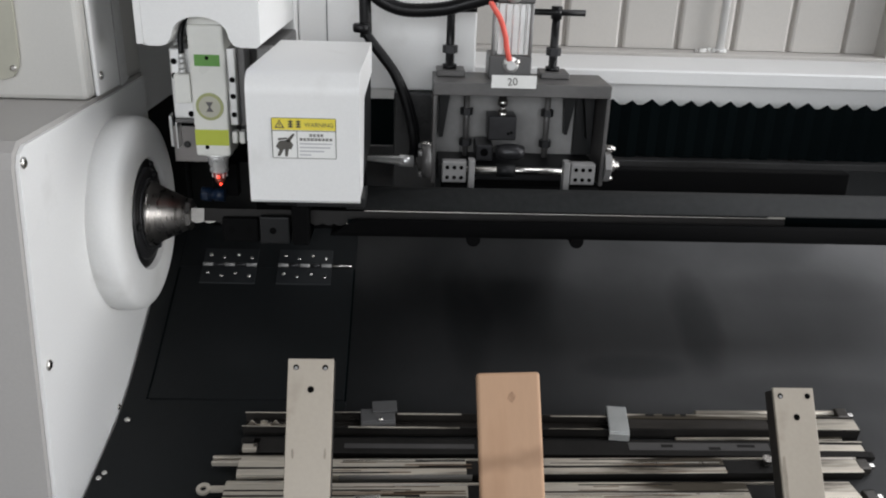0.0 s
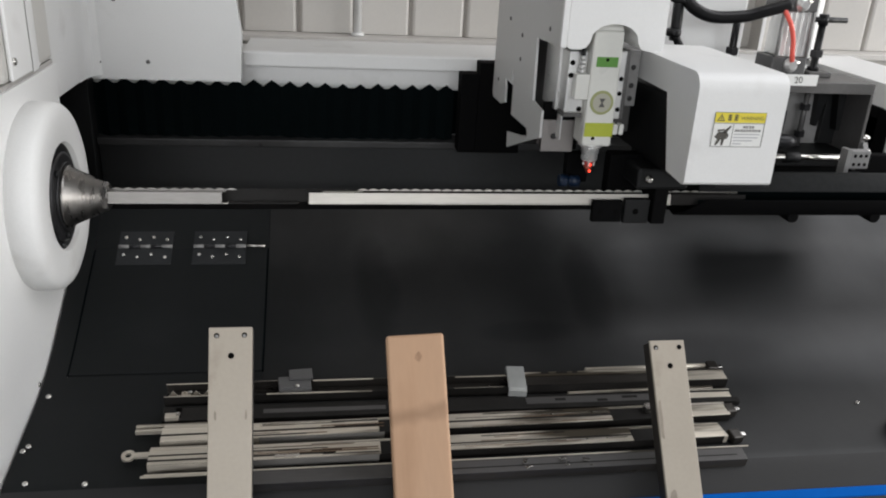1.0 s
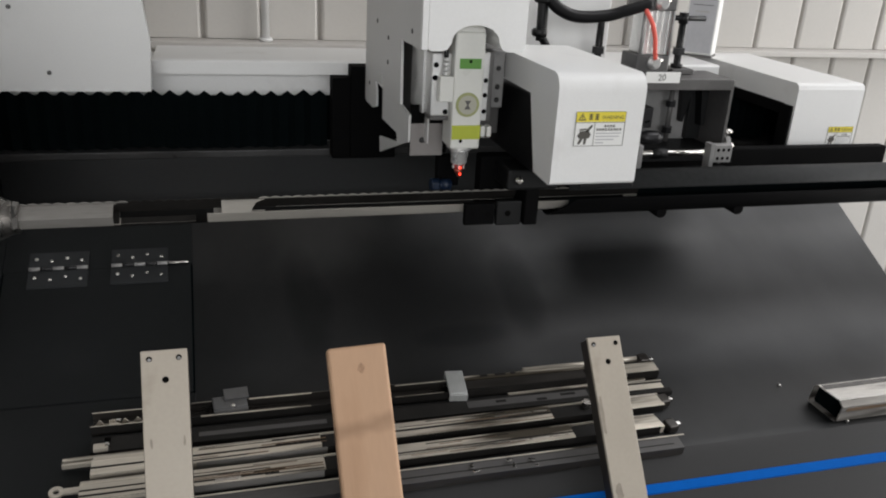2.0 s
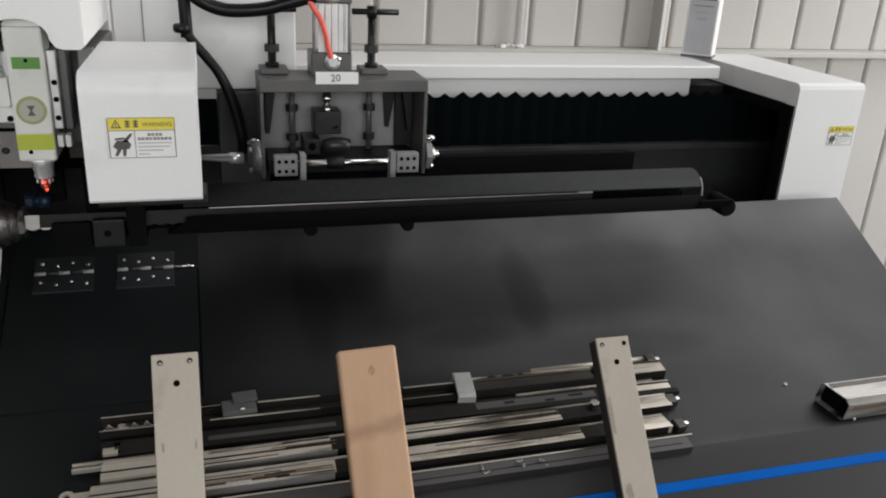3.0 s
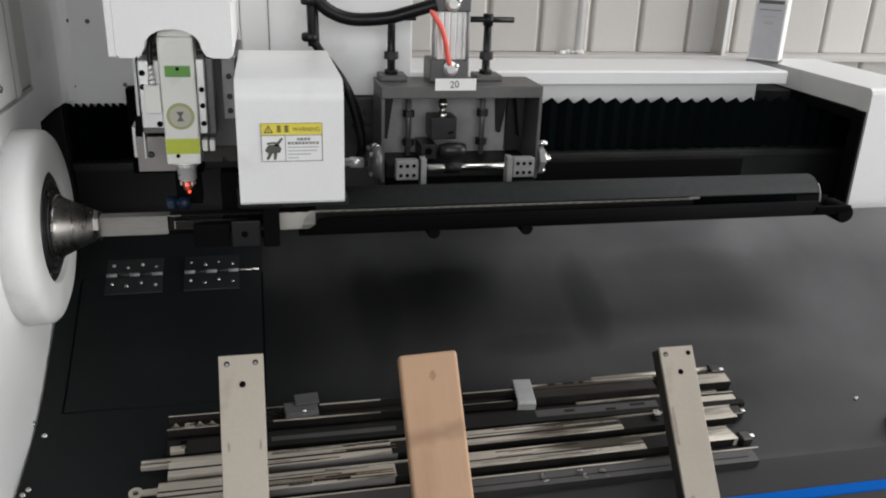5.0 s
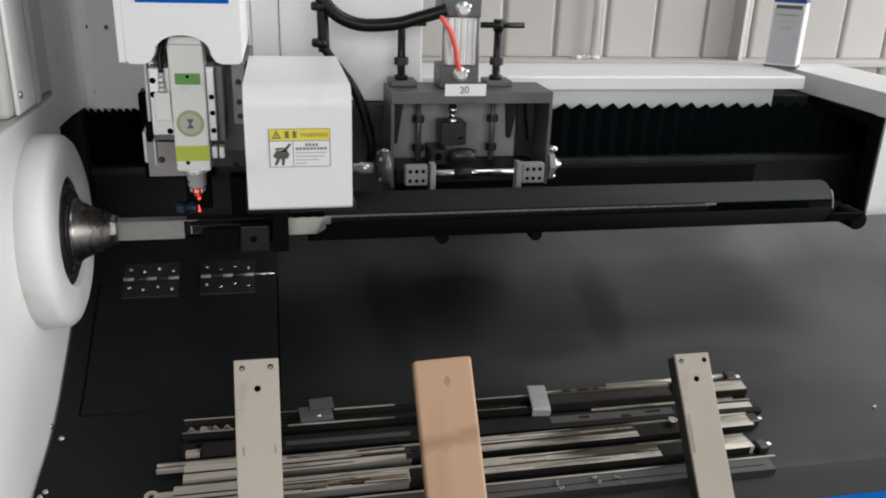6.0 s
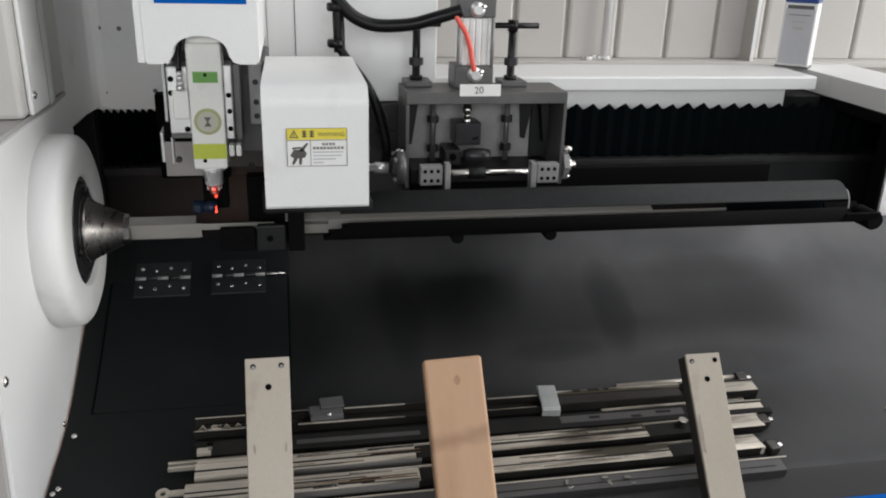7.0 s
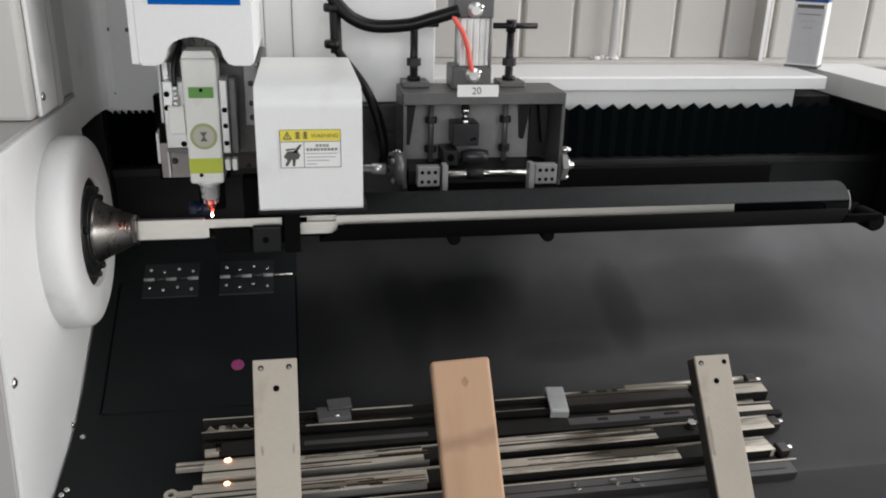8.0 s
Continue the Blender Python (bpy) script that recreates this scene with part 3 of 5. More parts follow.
bx("upper_housing", UPPER, hs, -0.9, 0.038, -0.325, -0.061, 1.294, 2.3, 0.008)
bx("rear_housing", WHITE, hs, -0.9, 0.010, -0.059, 0.36, 1.197, 2.3, 0.003)
# Added black block; fills the dark behind the chuck ring.
bx("rear_shade", BLACK, hs, -0.6, -0.002, 0.30, 0.36, 0.4, 1.195, 0.002)
part("cove", prism(B(), [(0.0102, -0.16), (0.0465, -0.20), (0.044, -0.17), (0.034, -0.12), (0.02, -0.075), (0.0104, -0.05)], "z", 1.2945, 2.3), WHITE, hs)
bx("upper_skin", WHITE, hs, 0.0385, 0.046, -0.30, -0.201, 1.296, 2.3, 0.003)
part("front_window", prism(B(), [(-0.5, 1.325), (-0.085, 1.325), (-0.068, 1.330), (-0.059, 1.345), (-0.056, 1.365), (-0.035, 1.9), (-0.5, 1.9)], "y", -0.332, -0.326), INSPECT, hs, "olive grey inspection cover")
screw("cover_screw", hs, (-0.066, -0.332, 1.343), (0, -1, 0), 0.005, STEEL, 0.003)
part("rear_panel", prism(B(), [(0.0105, 1.188), (0.351, 1.188), (0.357, 1.30), (0.344, 1.40), (0.30, 2.3), (0.047, 2.3)], "y", 0.30, 0.33), WHITE, hs)
part("corner_fillet", prism(B(), [(0.0102, 0.2), (0.0125, 0.25), (0.02, 0.285), (0.035, 0.2995), (0.0102, 0.2995)], "z", 1.197, 2.3), WHITE, hs)
AX = (-0.25, 1.083)
part("chuck_ring", lathe(B(), (0.036, *AX), (0.09, *AX), ((0, 0.168), (0.6, 0.168), (0.8, 0.166), (0.9, 0.161), (0.98, 0.15), (1.0, 0.142), (1.0, 0.099), (0.98, 0.0972), (0.55, 0.0972)), 72), WHITE, hs)
for y, z in ((-0.574, 1.266), (-0.597, 0.982)):
    screw("housing_bolt", hs, (0.042, y, z), (1, 0, 0), 0.008, STEEL, 0.004)
for y, z in ((-0.287, 1.327),):
    screw("housing_bolt", hs, (0.046, y, z), (1, 0, 0), 0.007, STEEL, 0.004)
for x, z in ((0.03, 1.227), (0.032, 1.371), (0.14, 1.23), (0.075, 1.37)):
    screw("housing_bolt", hs, (x, 0.30, z), (0, -1, 0), 0.005, DARK, 0.003)
screw("housing_bolt", hs, (0.042, -0.383, 0.775), (1, 0, 0), 0.005, STEEL, 0.003)
chuck = part("chuck", lathe(B(), (0, 0, 0), (0.005, 0, 0), ((0, 0.0955), (0.7, 0.0955), (1, 0.092)), 56), BLACK, hs, "dark steel chuck with turned cone")
chuck.matrix_basis = pose(0.077, *AX)
part("chuck_disc", lathe(B(), (0.0045, 0, 0), (0.012, 0, 0), ((0, 0.080), (0.6, 0.080), (0.8, 0.078), (1, 0.072)), 48), BLACKSTEEL, chuck, "blackened steel disc")
part("chuck_collar", lathe(B(), (0.0115, 0, 0), (0.0155, 0, 0), ((0, 0.062), (0.7, 0.062), (1, 0.06)), 48), BLACKSTEEL, chuck)
part("chuck_cone", lathe(B(), (0.015, 0, 0), (0.077, 0, 0), ((0, 0.057), (0.1, 0.056), (0.12, 0.0525), (1, 0.027)), 48), CONE, chuck, "turned steel cone")
part("chuck_tip", lathe(B(), (0.0765, 0, 0), (0.086, 0, 0), ((0, 0.0275), (0.8, 0.0265), (1, 0.024)), 8), CONE, chuck)
for a in range(3):
    t = math.radians(20 + a * 120)
    c, s = math.cos(t), math.sin(t)
    part("chuck_bolt", lathe(B(), (0.0, 0.088 * c, 0.088 * s), (0.010, 0.088 * c, 0.088 * s), ((0, 0.006), (0.7, 0.006), (1, 0.004)), 12), BLACKSTEEL, chuck)
    part("chuck_pin", lathe(B(), (0.010, 0.07 * c, 0.07 * s), (0.018, 0.068 * c, 0.068 * s), ((0, 0.007), (0.7, 0.007), (1, 0.005)), 12), BLACK, chuck)
# ---- plates and plank standing at the chute's front ----
def hole(parent, x, z, r, y):
    return part("drilled_hole", lathe(B(), (x, y + 0.001, z), (x, y - 0.0005, z), ((0, r), (1, r)), 16), HOLE, parent)


def worn_patch(parent, x, z, w, length):
    """A scuffed patch with a ragged outline, lying on a plate's face."""
    pts = [(x + w * math.cos(a) * q, z - length / 2 + length / 2 * math.sin(a) * q) for a, q in ((2 * math.pi * k / 14, rnd.uniform(0.7, 1.1)) for k in range(14))]
    return part("scuff", prism(B(), pts, "y", -0.0014, -0.0009), SCUFF, parent)


for x, w, y, z, lean, length in ((0.400, 0.066, -0.559, 0.975, 29.6, 0.49), (1.128, 0.062, -0.545, 0.926, 38, 0.53)):
    ob = thing("retaining_plate", "pale steel retaining plate with drilled holes", "plate", "retaining plates of the chute", at=pose(x, y, z, -lean))
    bx("bar", PLATE, ob, -w / 2, w / 2, -0.001, 0.005, -length, 0, 0.0012)
    bx("rear_flange", SCALE, ob, w / 2 - 0.004, w / 2, 0.0052, 0.03, -length, -0.003, 0.001)
    bx("rear_flange", SCALE, ob, -w / 2, -w / 2 + 0.004, 0.0052, 0.03, -length, -0.003, 0.001, "side flange, dark for the shadow beside the plate")
    for hx, hz, r in ((-0.021, -0.0125, 0.0042), (0.021, -0.0125, 0.0042), (0.001, -0.044, 0.0048)):
        hole(ob, hx, hz, r, -0.001)
        if hz > -0.02 and (x < 0.8 or hx < 0):
            part("screw_end", lathe(B(), (hx, 0.0, hz - 0.0012), (hx, -0.002, hz - 0.0012), ((0, 0.0027), (0.8, 0.0027), (1, 0.0018)), 12), GREYSTEEL, ob, "dull screw end in the hole")
    for hx, hz, hw, hl in (((-0.022, -0.126, 0.0018, 0.017), (0.024, -0.126, 0.0018, 0.017), (-0.005, -0.262, 0.02, 0.03)) if x < 0.8 else ((-0.026, -0.095, 0.0035, 0.075), (-0.019, -0.245, 0.0075, 0.03), (0.012, -0.28, 0.012, 0.02))):
        worn_patch(ob, hx, hz, hw, hl)
plank = thing("wooden_plank", "short pine plank leaning on the chute front", "plank", at=pose(0.689, -0.554, 0.953, -33.6, -3.2, -1.5))
part("board", box(B(), -0.047, 0.047, 0.0, 0.034, -0.50, 0, 0.005, 3), WOOD, plank)
knot = B()
knot.faces.new([knot.verts.new((0.004 + q * 0.0062 * math.cos(a), -0.0004, -0.036 + q * 0.0085 * math.sin(a))) for a, q in ((-2 * math.pi * k / 18, rnd.uniform(0.78, 1.12)) for k in range(18))])
for f in bmesh.ops.extrude_face_region(knot, geom=knot.faces[:])["geom"]:
    if isinstance(f, bmesh.types.BMVert):
        f.co.y += 0.0012
bmesh.ops.recalc_face_normals(knot, faces=knot.faces[:])
part("knot", knot, KNOT, plank, "faint uneven knot")

# ---- laser carriage, built for its place at offset 0 ----
car = thing("laser_carriage", "white laser carriage with clamp unit and trough", "laser cutter")
part("side_plate", prism(B(), [(0.258, 2.2), (0.258, 1.185), (0.245, 1.178), (0.16, 1.18), (0.118, 1.192), (0.12, 1.225), (0.132, 1.246), (0.07, 1.25), (0.064, 1.275), (0.05, 1.275), (0.046, 1.18), (-0.10, 1.185), (-0.11, 1.168),
                               (0.07, 1.135), (0.065, 1.10), (-0.16, 1.178), (-0.205, 1.192), (-0.205, 1.245), (-0.13, 1.25), (-0.12, 1.372), (-0.30, 1.378), (-0.30, 2.2)], "x", 0.221, 0.2255), SIDE, car)
bx("front_bracket", PINKPLATE, car, 0.226, 0.29, -0.2055, -0.2005, 1.165, 1.228, 0.001, "pale steel bracket plate")
screw("bracket_screw", car, (0.249, -0.2055, 1.196), (0, -1, 0), 0.006, INK, 0.003)
# Black box added for the shadow between rail block and bracket.
bx("bracket_shadow", MATT, car, 0.2262, 0.30, -0.199, -0.192, 1.168, 1.262, 0.001)
for y, z in ((0.0, 1.36), (-0.21, 1.40), (0.12, 1.38), (0.2, 1.23), (0.0, 1.31)):
    screw("plate_screw", car, (0.221, y, z), (-1, 0, 0), 0.005, DARK, 0.002)
bx("column", WHITE, car, 0.406, 0.767, 0.10, 0.26, 1.24, 2.2, 0.004)
bx("column_back", WHITE, car, 0.226, 0.405, 0.05, 0.26, 1.24, 2.2, 0.002)
bx("column_seam", INK, car, 0.463, 0.4645, 0.0985, 0.11, 1.25, 2.19, 0.0)
bx("rear_shield", MATT, car, 0.142, 0.186, 0.262, 0.31, 1.03, 1.228, 0.002)
bx("rear_shield", MATT, car, 0.1865, 0.3, 0.262, 0.31, 1.03, 1.256, 0.002)
bx("rear_block", DARKRAIL, car, 0.60, 0.69, 0.08, 0.26, 1.03, 1.238, 0.004)
arch = [(0.2255, 2.2), (0.2255, 1.384), (0.231, 1.379), (0.25, 1.379), (0.26, 1.382), (0.266, 1.391)]
arch += [(0.311 - 0.043 * math.cos(math.pi * k / 16), 1.396 + 0.028 * math.sin(math.pi * k / 16)) for k in range(17)]
arch += [(0.356, 1.391), (0.362, 1.382), (0.372, 1.379), (0.397, 1.379), (0.403, 1.384), (0.403, 2.2)]
part("hood", prism(B(), arch, "y", -0.31, 0.05), WHITE, car)
bx("hood_side", WHITE, car, 0.214, 0.2252, -0.31, -0.3005, 1.381, 2.2, 0.001)
bx("blue_band", BLUE, car, 0.247, 0.387, -0.3112, -0.3098, 1.473, 1.66, 0.0, "blue painted band")
part("hood_bore", lathe(B(), (0.308, 0.049, 1.39), (0.308, -0.12, 1.39), ((0, 0.04), (1, 0.04)), 32), CONE, car)
bx("slide_bracket", BRACKET, car, 0.30, 0.415, 0.094, 0.1, 1.10, 1.2, 0.001, "brown grey bracket plate")
for x in (0.36,):
    screw("bracket_screw", car, (x, 0.094, 1.105), (0, -1, 0), 0.006, INK, 0.003)
bx("slide_carrier", ALU, car, 0.243, 0.2535, -0.215, -0.12, 1.25, 1.372, 0.002)
bx("slide_carrier", GREYSTEEL, car, 0.2545, 0.262, -0.215, -0.09, 1.245, 1.372, 0.002)
bx("slide_block", DARK, car, 0.2625, 0.41, -0.18, 0.04, 1.2, 1.366, 0.004)
bx("slide_rail", GREYSTEEL, car, 0.378, 0.402, -0.215, -0.181, 1.26, 1.366, 0.002)
for z in (1.275, 1.30, 1.335):
    screw("rail_screw", car, (0.39, -0.215, z), (0, -1, 0), 0.005, INK, 0.002)

guard_profile = [(-0.39, 1.184), (-0.458, 1.181), (-0.464, 1.182)]
guard_profile += [(-0.468, 1.186), (-0.468, 1.338)] + [(-0.440 - 0.028 * math.cos(a), 1.342 + 0.028 * math.sin(a)) for a in (0.15, 0.4, 0.65, 0.9, 1.15, 1.35, 1.5)]
guard_profile += [(-0.13, 1.368), (-0.12, 1.362), (-0.12, 1.315), (-0.345, 1.315), (-0.385, 1.2)]
part("guard", prism(B(), guard_profile, "x", 0.407, 0.565, True), WHITE, car, "white guard box with warning label").data.set_sharp_from_angle(angle=0.6)
warning(car, 0.441, 0.533, -0.468, 1.249, 1.309)
bx("guard_foot", BLACK, car, 0.47, 0.572, -0.455, -0.39, 1.172, 1.186, 0.002)
bx("clamp_body", BLACK, car, 0.425, 0.56, -0.37, -0.06, 1.165, 1.30, 0.006)
bx("clamp_arm", BLACK, car, 0.395, 0.50, -0.30, -0.19, 1.118, 1.16, 0.006)
bx("jaw_block", BLACK, car, 0.382, 0.433, -0.29, -0.275, 1.045, 1.0945, 0.003, "small dark grey jaw plate with a hole")
bx("jaw_block", MATT, car, 0.318, 0.379, -0.288, -0.275, 1.047, 1.0905, 0.003)
hole(car, 0.334, 1.069, 0.005, -0.288), hole(car, 0.365, 1.069, 0.005, -0.288)
hole(car, 0.4045, 1.07, 0.006, -0.29)
bx("jaw_upright", MATT, car, 0.437, 0.466, -0.294, -0.2, 1.045, 1.165, 0.003)
bx("clamp_web", MATT, car, 0.365, 0.56, -0.224, -0.19, 1.05, 1.166, 0.003)
bx("jaw_base", BLACK, car, 0.395, 0.466, -0.274, -0.18, 1.046, 1.058, 0.002)
part("clamp_bolt", lathe(B(), (0.416, -0.30, 1.14), (0.416, -0.312, 1.14), ((0, 0.008), (0.6, 0.008), (1, 0.004)), 16), STEEL, car)
part("blue_fitting", lathe(B(), (0.268, -0.211, 1.108), (0.309, -0.211, 1.106), ((0, 0.0115), (0.05, 0.0125), (0.42, 0.0125), (0.43, 0.009), (0.56, 0.009), (0.57, 0.0115), (1, 0.0115)), 20), TEAL, car, "blue air fitting")
bx("fitting_tab", TEAL, car, 0.271, 0.282, -0.2265, -0.2215, 1.101, 1.115, 0.001)
bx("fitting_bracket", MATT, car, 0.285, 0.33, -0.198, -0.175, 1.10, 1.16, 0.002)

# trough: a tube with a slot along its front; shade below and inside is painted black
def half_shell(r0, r1, start, stop, n):
    ring = [math.radians(start + (stop - start) * i / n) for i in range(n + 1)]
    return [(-0.25 + r * math.cos(a), 1.095 + r * math.sin(a)) for r, seq in ((r0, ring), (r1, ring[::-1])) for a in seq]


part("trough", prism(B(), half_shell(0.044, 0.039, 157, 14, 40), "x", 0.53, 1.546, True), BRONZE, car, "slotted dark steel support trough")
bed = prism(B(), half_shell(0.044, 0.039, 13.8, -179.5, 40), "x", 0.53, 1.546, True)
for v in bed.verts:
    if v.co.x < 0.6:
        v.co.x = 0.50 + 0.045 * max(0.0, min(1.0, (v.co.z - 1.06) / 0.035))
part("trough_bed", bed, MATT, car, "lower half of the trough, matt black for shade")
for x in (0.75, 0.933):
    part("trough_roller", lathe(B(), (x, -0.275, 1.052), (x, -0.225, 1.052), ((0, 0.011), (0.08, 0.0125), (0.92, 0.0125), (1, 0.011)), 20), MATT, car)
part("trough_shade", prism(B(), half_shell(0.0387, 0.0375, 155, -177, 40), "x", 0.532, 1.545), BELLOWS, car, "black shell for the shade inside the trough")
part("trough_rim", prism(B(), half_shell(0.0443, 0.0418, 130, 182, 14), "x", 1.5465, 1.549), GREYSTEEL, car, "bright cut rim of the trough")
part("trough_lip", prism(B(), half_shell(0.044, 0.039, 200, 340, 20), "x", 1.55, 1.628), MATT, car)
part("trough_roller", lathe(B(), (1.628, -0.28, 1.058), (1.628, -0.22, 1.058), ((0, 0.017), (0.08, 0.02), (0.92, 0.02), (1, 0.017)), 24), MATT, car)
bx("trough_mount", MATT, car, 0.70, 1.0, -0.206, -0.1, 1.06, 1.10, 0.004)
bx("trough_carrier", MATT, car, 0.70, 1.552, 0.0, 0.03, 1.0, 1.108, 0.003, "matt black bar behind the trough")

# clamp box
bx("box_top", DARK, car, 0.678, 1.018, -0.062, 0.062, 1.264, 1.288, 0.0015)
bx("box_side", DARK, car, 0.678, 0.685, -0.062, 0.062, 1.09, 1.263, 0.001)
bx("box_side", DARK, car, 1.011, 1.018, -0.062, 0.062, 1.09, 1.263, 0.001)
bx("box_back", GREYSTEEL, car, 0.686, 1.010, 0.05, 0.0615, 1.1, 1.263, 0.001)
# Black panel stands in for the shadow inside the box's right end.
bx("box_shadow", BLACK, car, 0.972, 1.0105, 0.035, 0.0495, 1.127, 1.262, 0.001)
bx("box_base", BLACK, car, 0.691, 1.005, -0.05, 0.048, 1.095, 1.125, 0.002)
for x, s in ((0.693, 1), (1.003, -1)):
    b = prism(B(), [(x, 1.262), (x + s * 0.022, 1.262), (x + s * 0.008, 1.165), (x, 1.165)], "y", 0.01, 0.0495)
    part("gusset", b, BLACK, car)
part("gusset", prism(B(), [(0.945, 1.255), (0.972, 1.255), (0.957, 1.17), (0.951, 1.17)], "y", 0.03, 0.0495), BLACK, car)
for x in (0.748, 0.911):
    part("threaded_rod", rod(B(), (x, 0.02, 1.125), (x, 0.02, 1.263), 0.006, 12), DARK, car)
    for z in (1.147, 1.21):
        part("nut", lathe(B(), (x, 0.02, z), (x, 0.02, z + 0.014), ((0, 0.0125), (1, 0.0125)), 6), BLACKSTEEL, car)
part("piston_rod", lathe(B(), (0.818, 0.0, 1.205), (0.818, 0.0, 1.263), ((0, 0.009), (0.35, 0.009), (0.36, 0.006), (0.5, 0.006), (0.51, 0.01), (0.7, 0.01), (0.71, 0.008), (1, 0.008)), 16), STEEL, car)
bx("press_block", BLACKSTEEL, car, 0.789, 0.846, -0.02, 0.035, 1.168, 1.216, 0.003)
for x, z in ((0.83, 1.182), (0.836, 1.184)):
    hole(car, x, z, 0.003, -0.02)
bx("press_foot", BLACKSTEEL, car, 0.765, 0.80, -0.04, 0.03, 1.13, 1.163, 0.003)
hole(car, 0.782, 1.148, 0.008, -0.04)
part("press_roller", lathe(B(), (0.805, -0.045, 1.152), (0.86, -0.045, 1.152), ((0, 0.012), (0.3, 0.016), (0.7, 0.016), (1, 0.012)), 20), BLACKSTEEL, car)
for x0, x1 in ((0.696, 0.741), (0.936, 0.981)):
    bx("hole_block", GREYSTEEL, car, x0, x1, -0.15, -0.128, 1.119, 1.159, 0.002, "grey block with six holes")
    for i in range(3):
        for j in range(2):
            hole(car, x0 + 0.0095 + i * 0.013, 1.129 + j * 0.019, 0.0038, -0.15)
for x0 in (0.745, 0.922):
    bx("flange_bar", GREYSTEEL, car, x0, x0 + 0.011, -0.155, -0.13, 1.10, 1.163, 0.001)
part("cross_shaft", rod(B(), (0.742, -0.115, 1.134), (0.935, -0.115, 1.134), 0.0075, 16), STEEL, car, "bright steel shaft")
part("shaft_collar", lathe(B(), (0.80, -0.115, 1.134), (0.835, -0.115, 1.134), ((0, 0.012), (1, 0.012)), 20), BLACK, car)
for x, s in ((1.0185, 1), (0.6775, -1)):
    part("end_flange", lathe(B(), (x, -0.05, 1.13), (x + s * 0.014, -0.05, 1.13), ((0, 0.03), (0.8, 0.03), (1, 0.024)), 6), GREYSTEEL, car)
    part("end_stud", lathe(B(), (x + s * 0.012, -0.05, 1.13), (x + s * 0.03, -0.05, 1.13), ((0, 0.014), (0.5, 0.014), (0.51, 0.008), (1, 0.008)), 16), STEEL, car)
    for z in (1.105, 1.165):
        part("end_bolt", lathe(B(), (x, -0.055, z), (x + s * 0.02, -0.055, z), ((0, 0.007), (0.6, 0.007), (1, 0.004)), 12), STEEL, car)
part("link_rod", lathe(B(), (0.55, -0.06, 1.137), (0.642, -0.05, 1.13), ((0, 0.0045), (0.7, 0.009), (0.71, 0.0115), (1, 0.0115)), 14), ALU, car)
part("bearing_flange", lathe(B(), (0.651, -0.05, 1.133), (0.6768, -0.05, 1.133), ((0, 0.02), (0.3, 0.022), (0.31, 0.036), (1, 0.037)), 28), DARK, car, "round bearing flange")
for a in (50, 140, 230, 320):
    c, z = 0.03 * math.cos(math.radians(a)), 0.03 * math.sin(math.radians(a))
    part("flange_bolt", lathe(B(), (0.6595, -0.05 + c, 1.133 + z), (0.652, -0.05 + c, 1.133 + z), ((0, 0.0055), (0.7, 0.0055), (1, 0.003)), 10), GREYSTEEL, car)

# spindles, cylinder, paper tag
for x, cross in ((0.711, False), (0.916, True)):
    bx("spindle_base", DARK, car, x - 0.026, x + 0.03, 0.0, 0.06, 1.2885, 1.3, 0.002)
    part("spindle", lathe(B(), (x, 0.03, 1.299), (x, 0.03, 1.41), ((0, 0.014), (0.08, 0.014), (0.09, 0.0085), (0.36, 0.0085), (1, 0.008)), 16), RUBBER, car, "black threaded spindle")
    part("spindle_nut", lathe(B(), (x, 0.03, 1.33), (x, 0.03, 1.345), ((0, 0.015), (1, 0.015)), 6), BLACKSTEEL, car)
    if cross:
        part("cross_handle", rod(B(), (x - 0.054, 0.03, 1.412), (x + 0.056, 0.03, 1.412), 0.0062, 12), RUBBER, car, "black cross handle")
        part("handle_hub", rod(B(), (x, 0.03, 1.40), (x, 0.03, 1.424), 0.011, 14), RUBBER, car)
    else:
        part("cross_handle", rod(B(), (x - 0.02, 0.03, 1.412), (x + 0.05, 0.03, 1.414), 0.0062, 12), RUBBER, car)
bx("cylinder_cap", DARKCAP, car, 0.785, 0.867, -0.018, 0.058, 1.2885, 1.334, 0.003, "dark cylinder end cap")
bx("cylinder_cap", DARKCAP, car, 0.785, 0.867, -0.018, 0.058, 1.431, 1.475, 0.003, "dark cylinder end cap")
cyl = B()
for k in range(5):
    box(cyl, 0.799 + k * 0.0135, 0.811 + k * 0.0135, -0.013, 0.053, 1.3345, 1.4305, 0.002)
box(cyl, 0.801, 0.863, -0.010, 0.05, 1.3345, 1.4305)
part("cylinder_body", cyl, ALU, car, "ribbed aluminium pneumatic cylinder")
for x in (0.791, 0.8625):
    part("tie_rod", rod(B(), (x, -0.0165, 1.3345), (x, -0.0165, 1.4305), 0.0035, 10), GREYSTEEL, car)
for z in (1.318, 1.447):
    part("air_fitting", lathe(B(), (0.826, -0.0185, z), (0.826, -0.035, z), ((0, 0.0155), (0.5, 0.0155), (0.51, 0.009), (1, 0.009)), 16), ALU, car, "chrome air fitting")
    part("air_elbow", rod(B(), (0.826, -0.03, z), (0.842, -0.03, z + 0.009), 0.0045, 10), STEEL, car)
part("air_hose", hose(B(), [(0.778, -0.036, 1.438), (0.789, -0.038, 1.421), (0.801, -0.039, 1.402), (0.811, -0.039, 1.374), (0.815, -0.038, 1.352), (0.822, -0.034, 1.328)], 0.0052), RED, car, "red air hose")
tag = bx("paper_tag", PAPER, car, 0.787, 0.872, -0.066, -0.0645, 1.281, 1.305, 0.0, "white paper tag with a number")
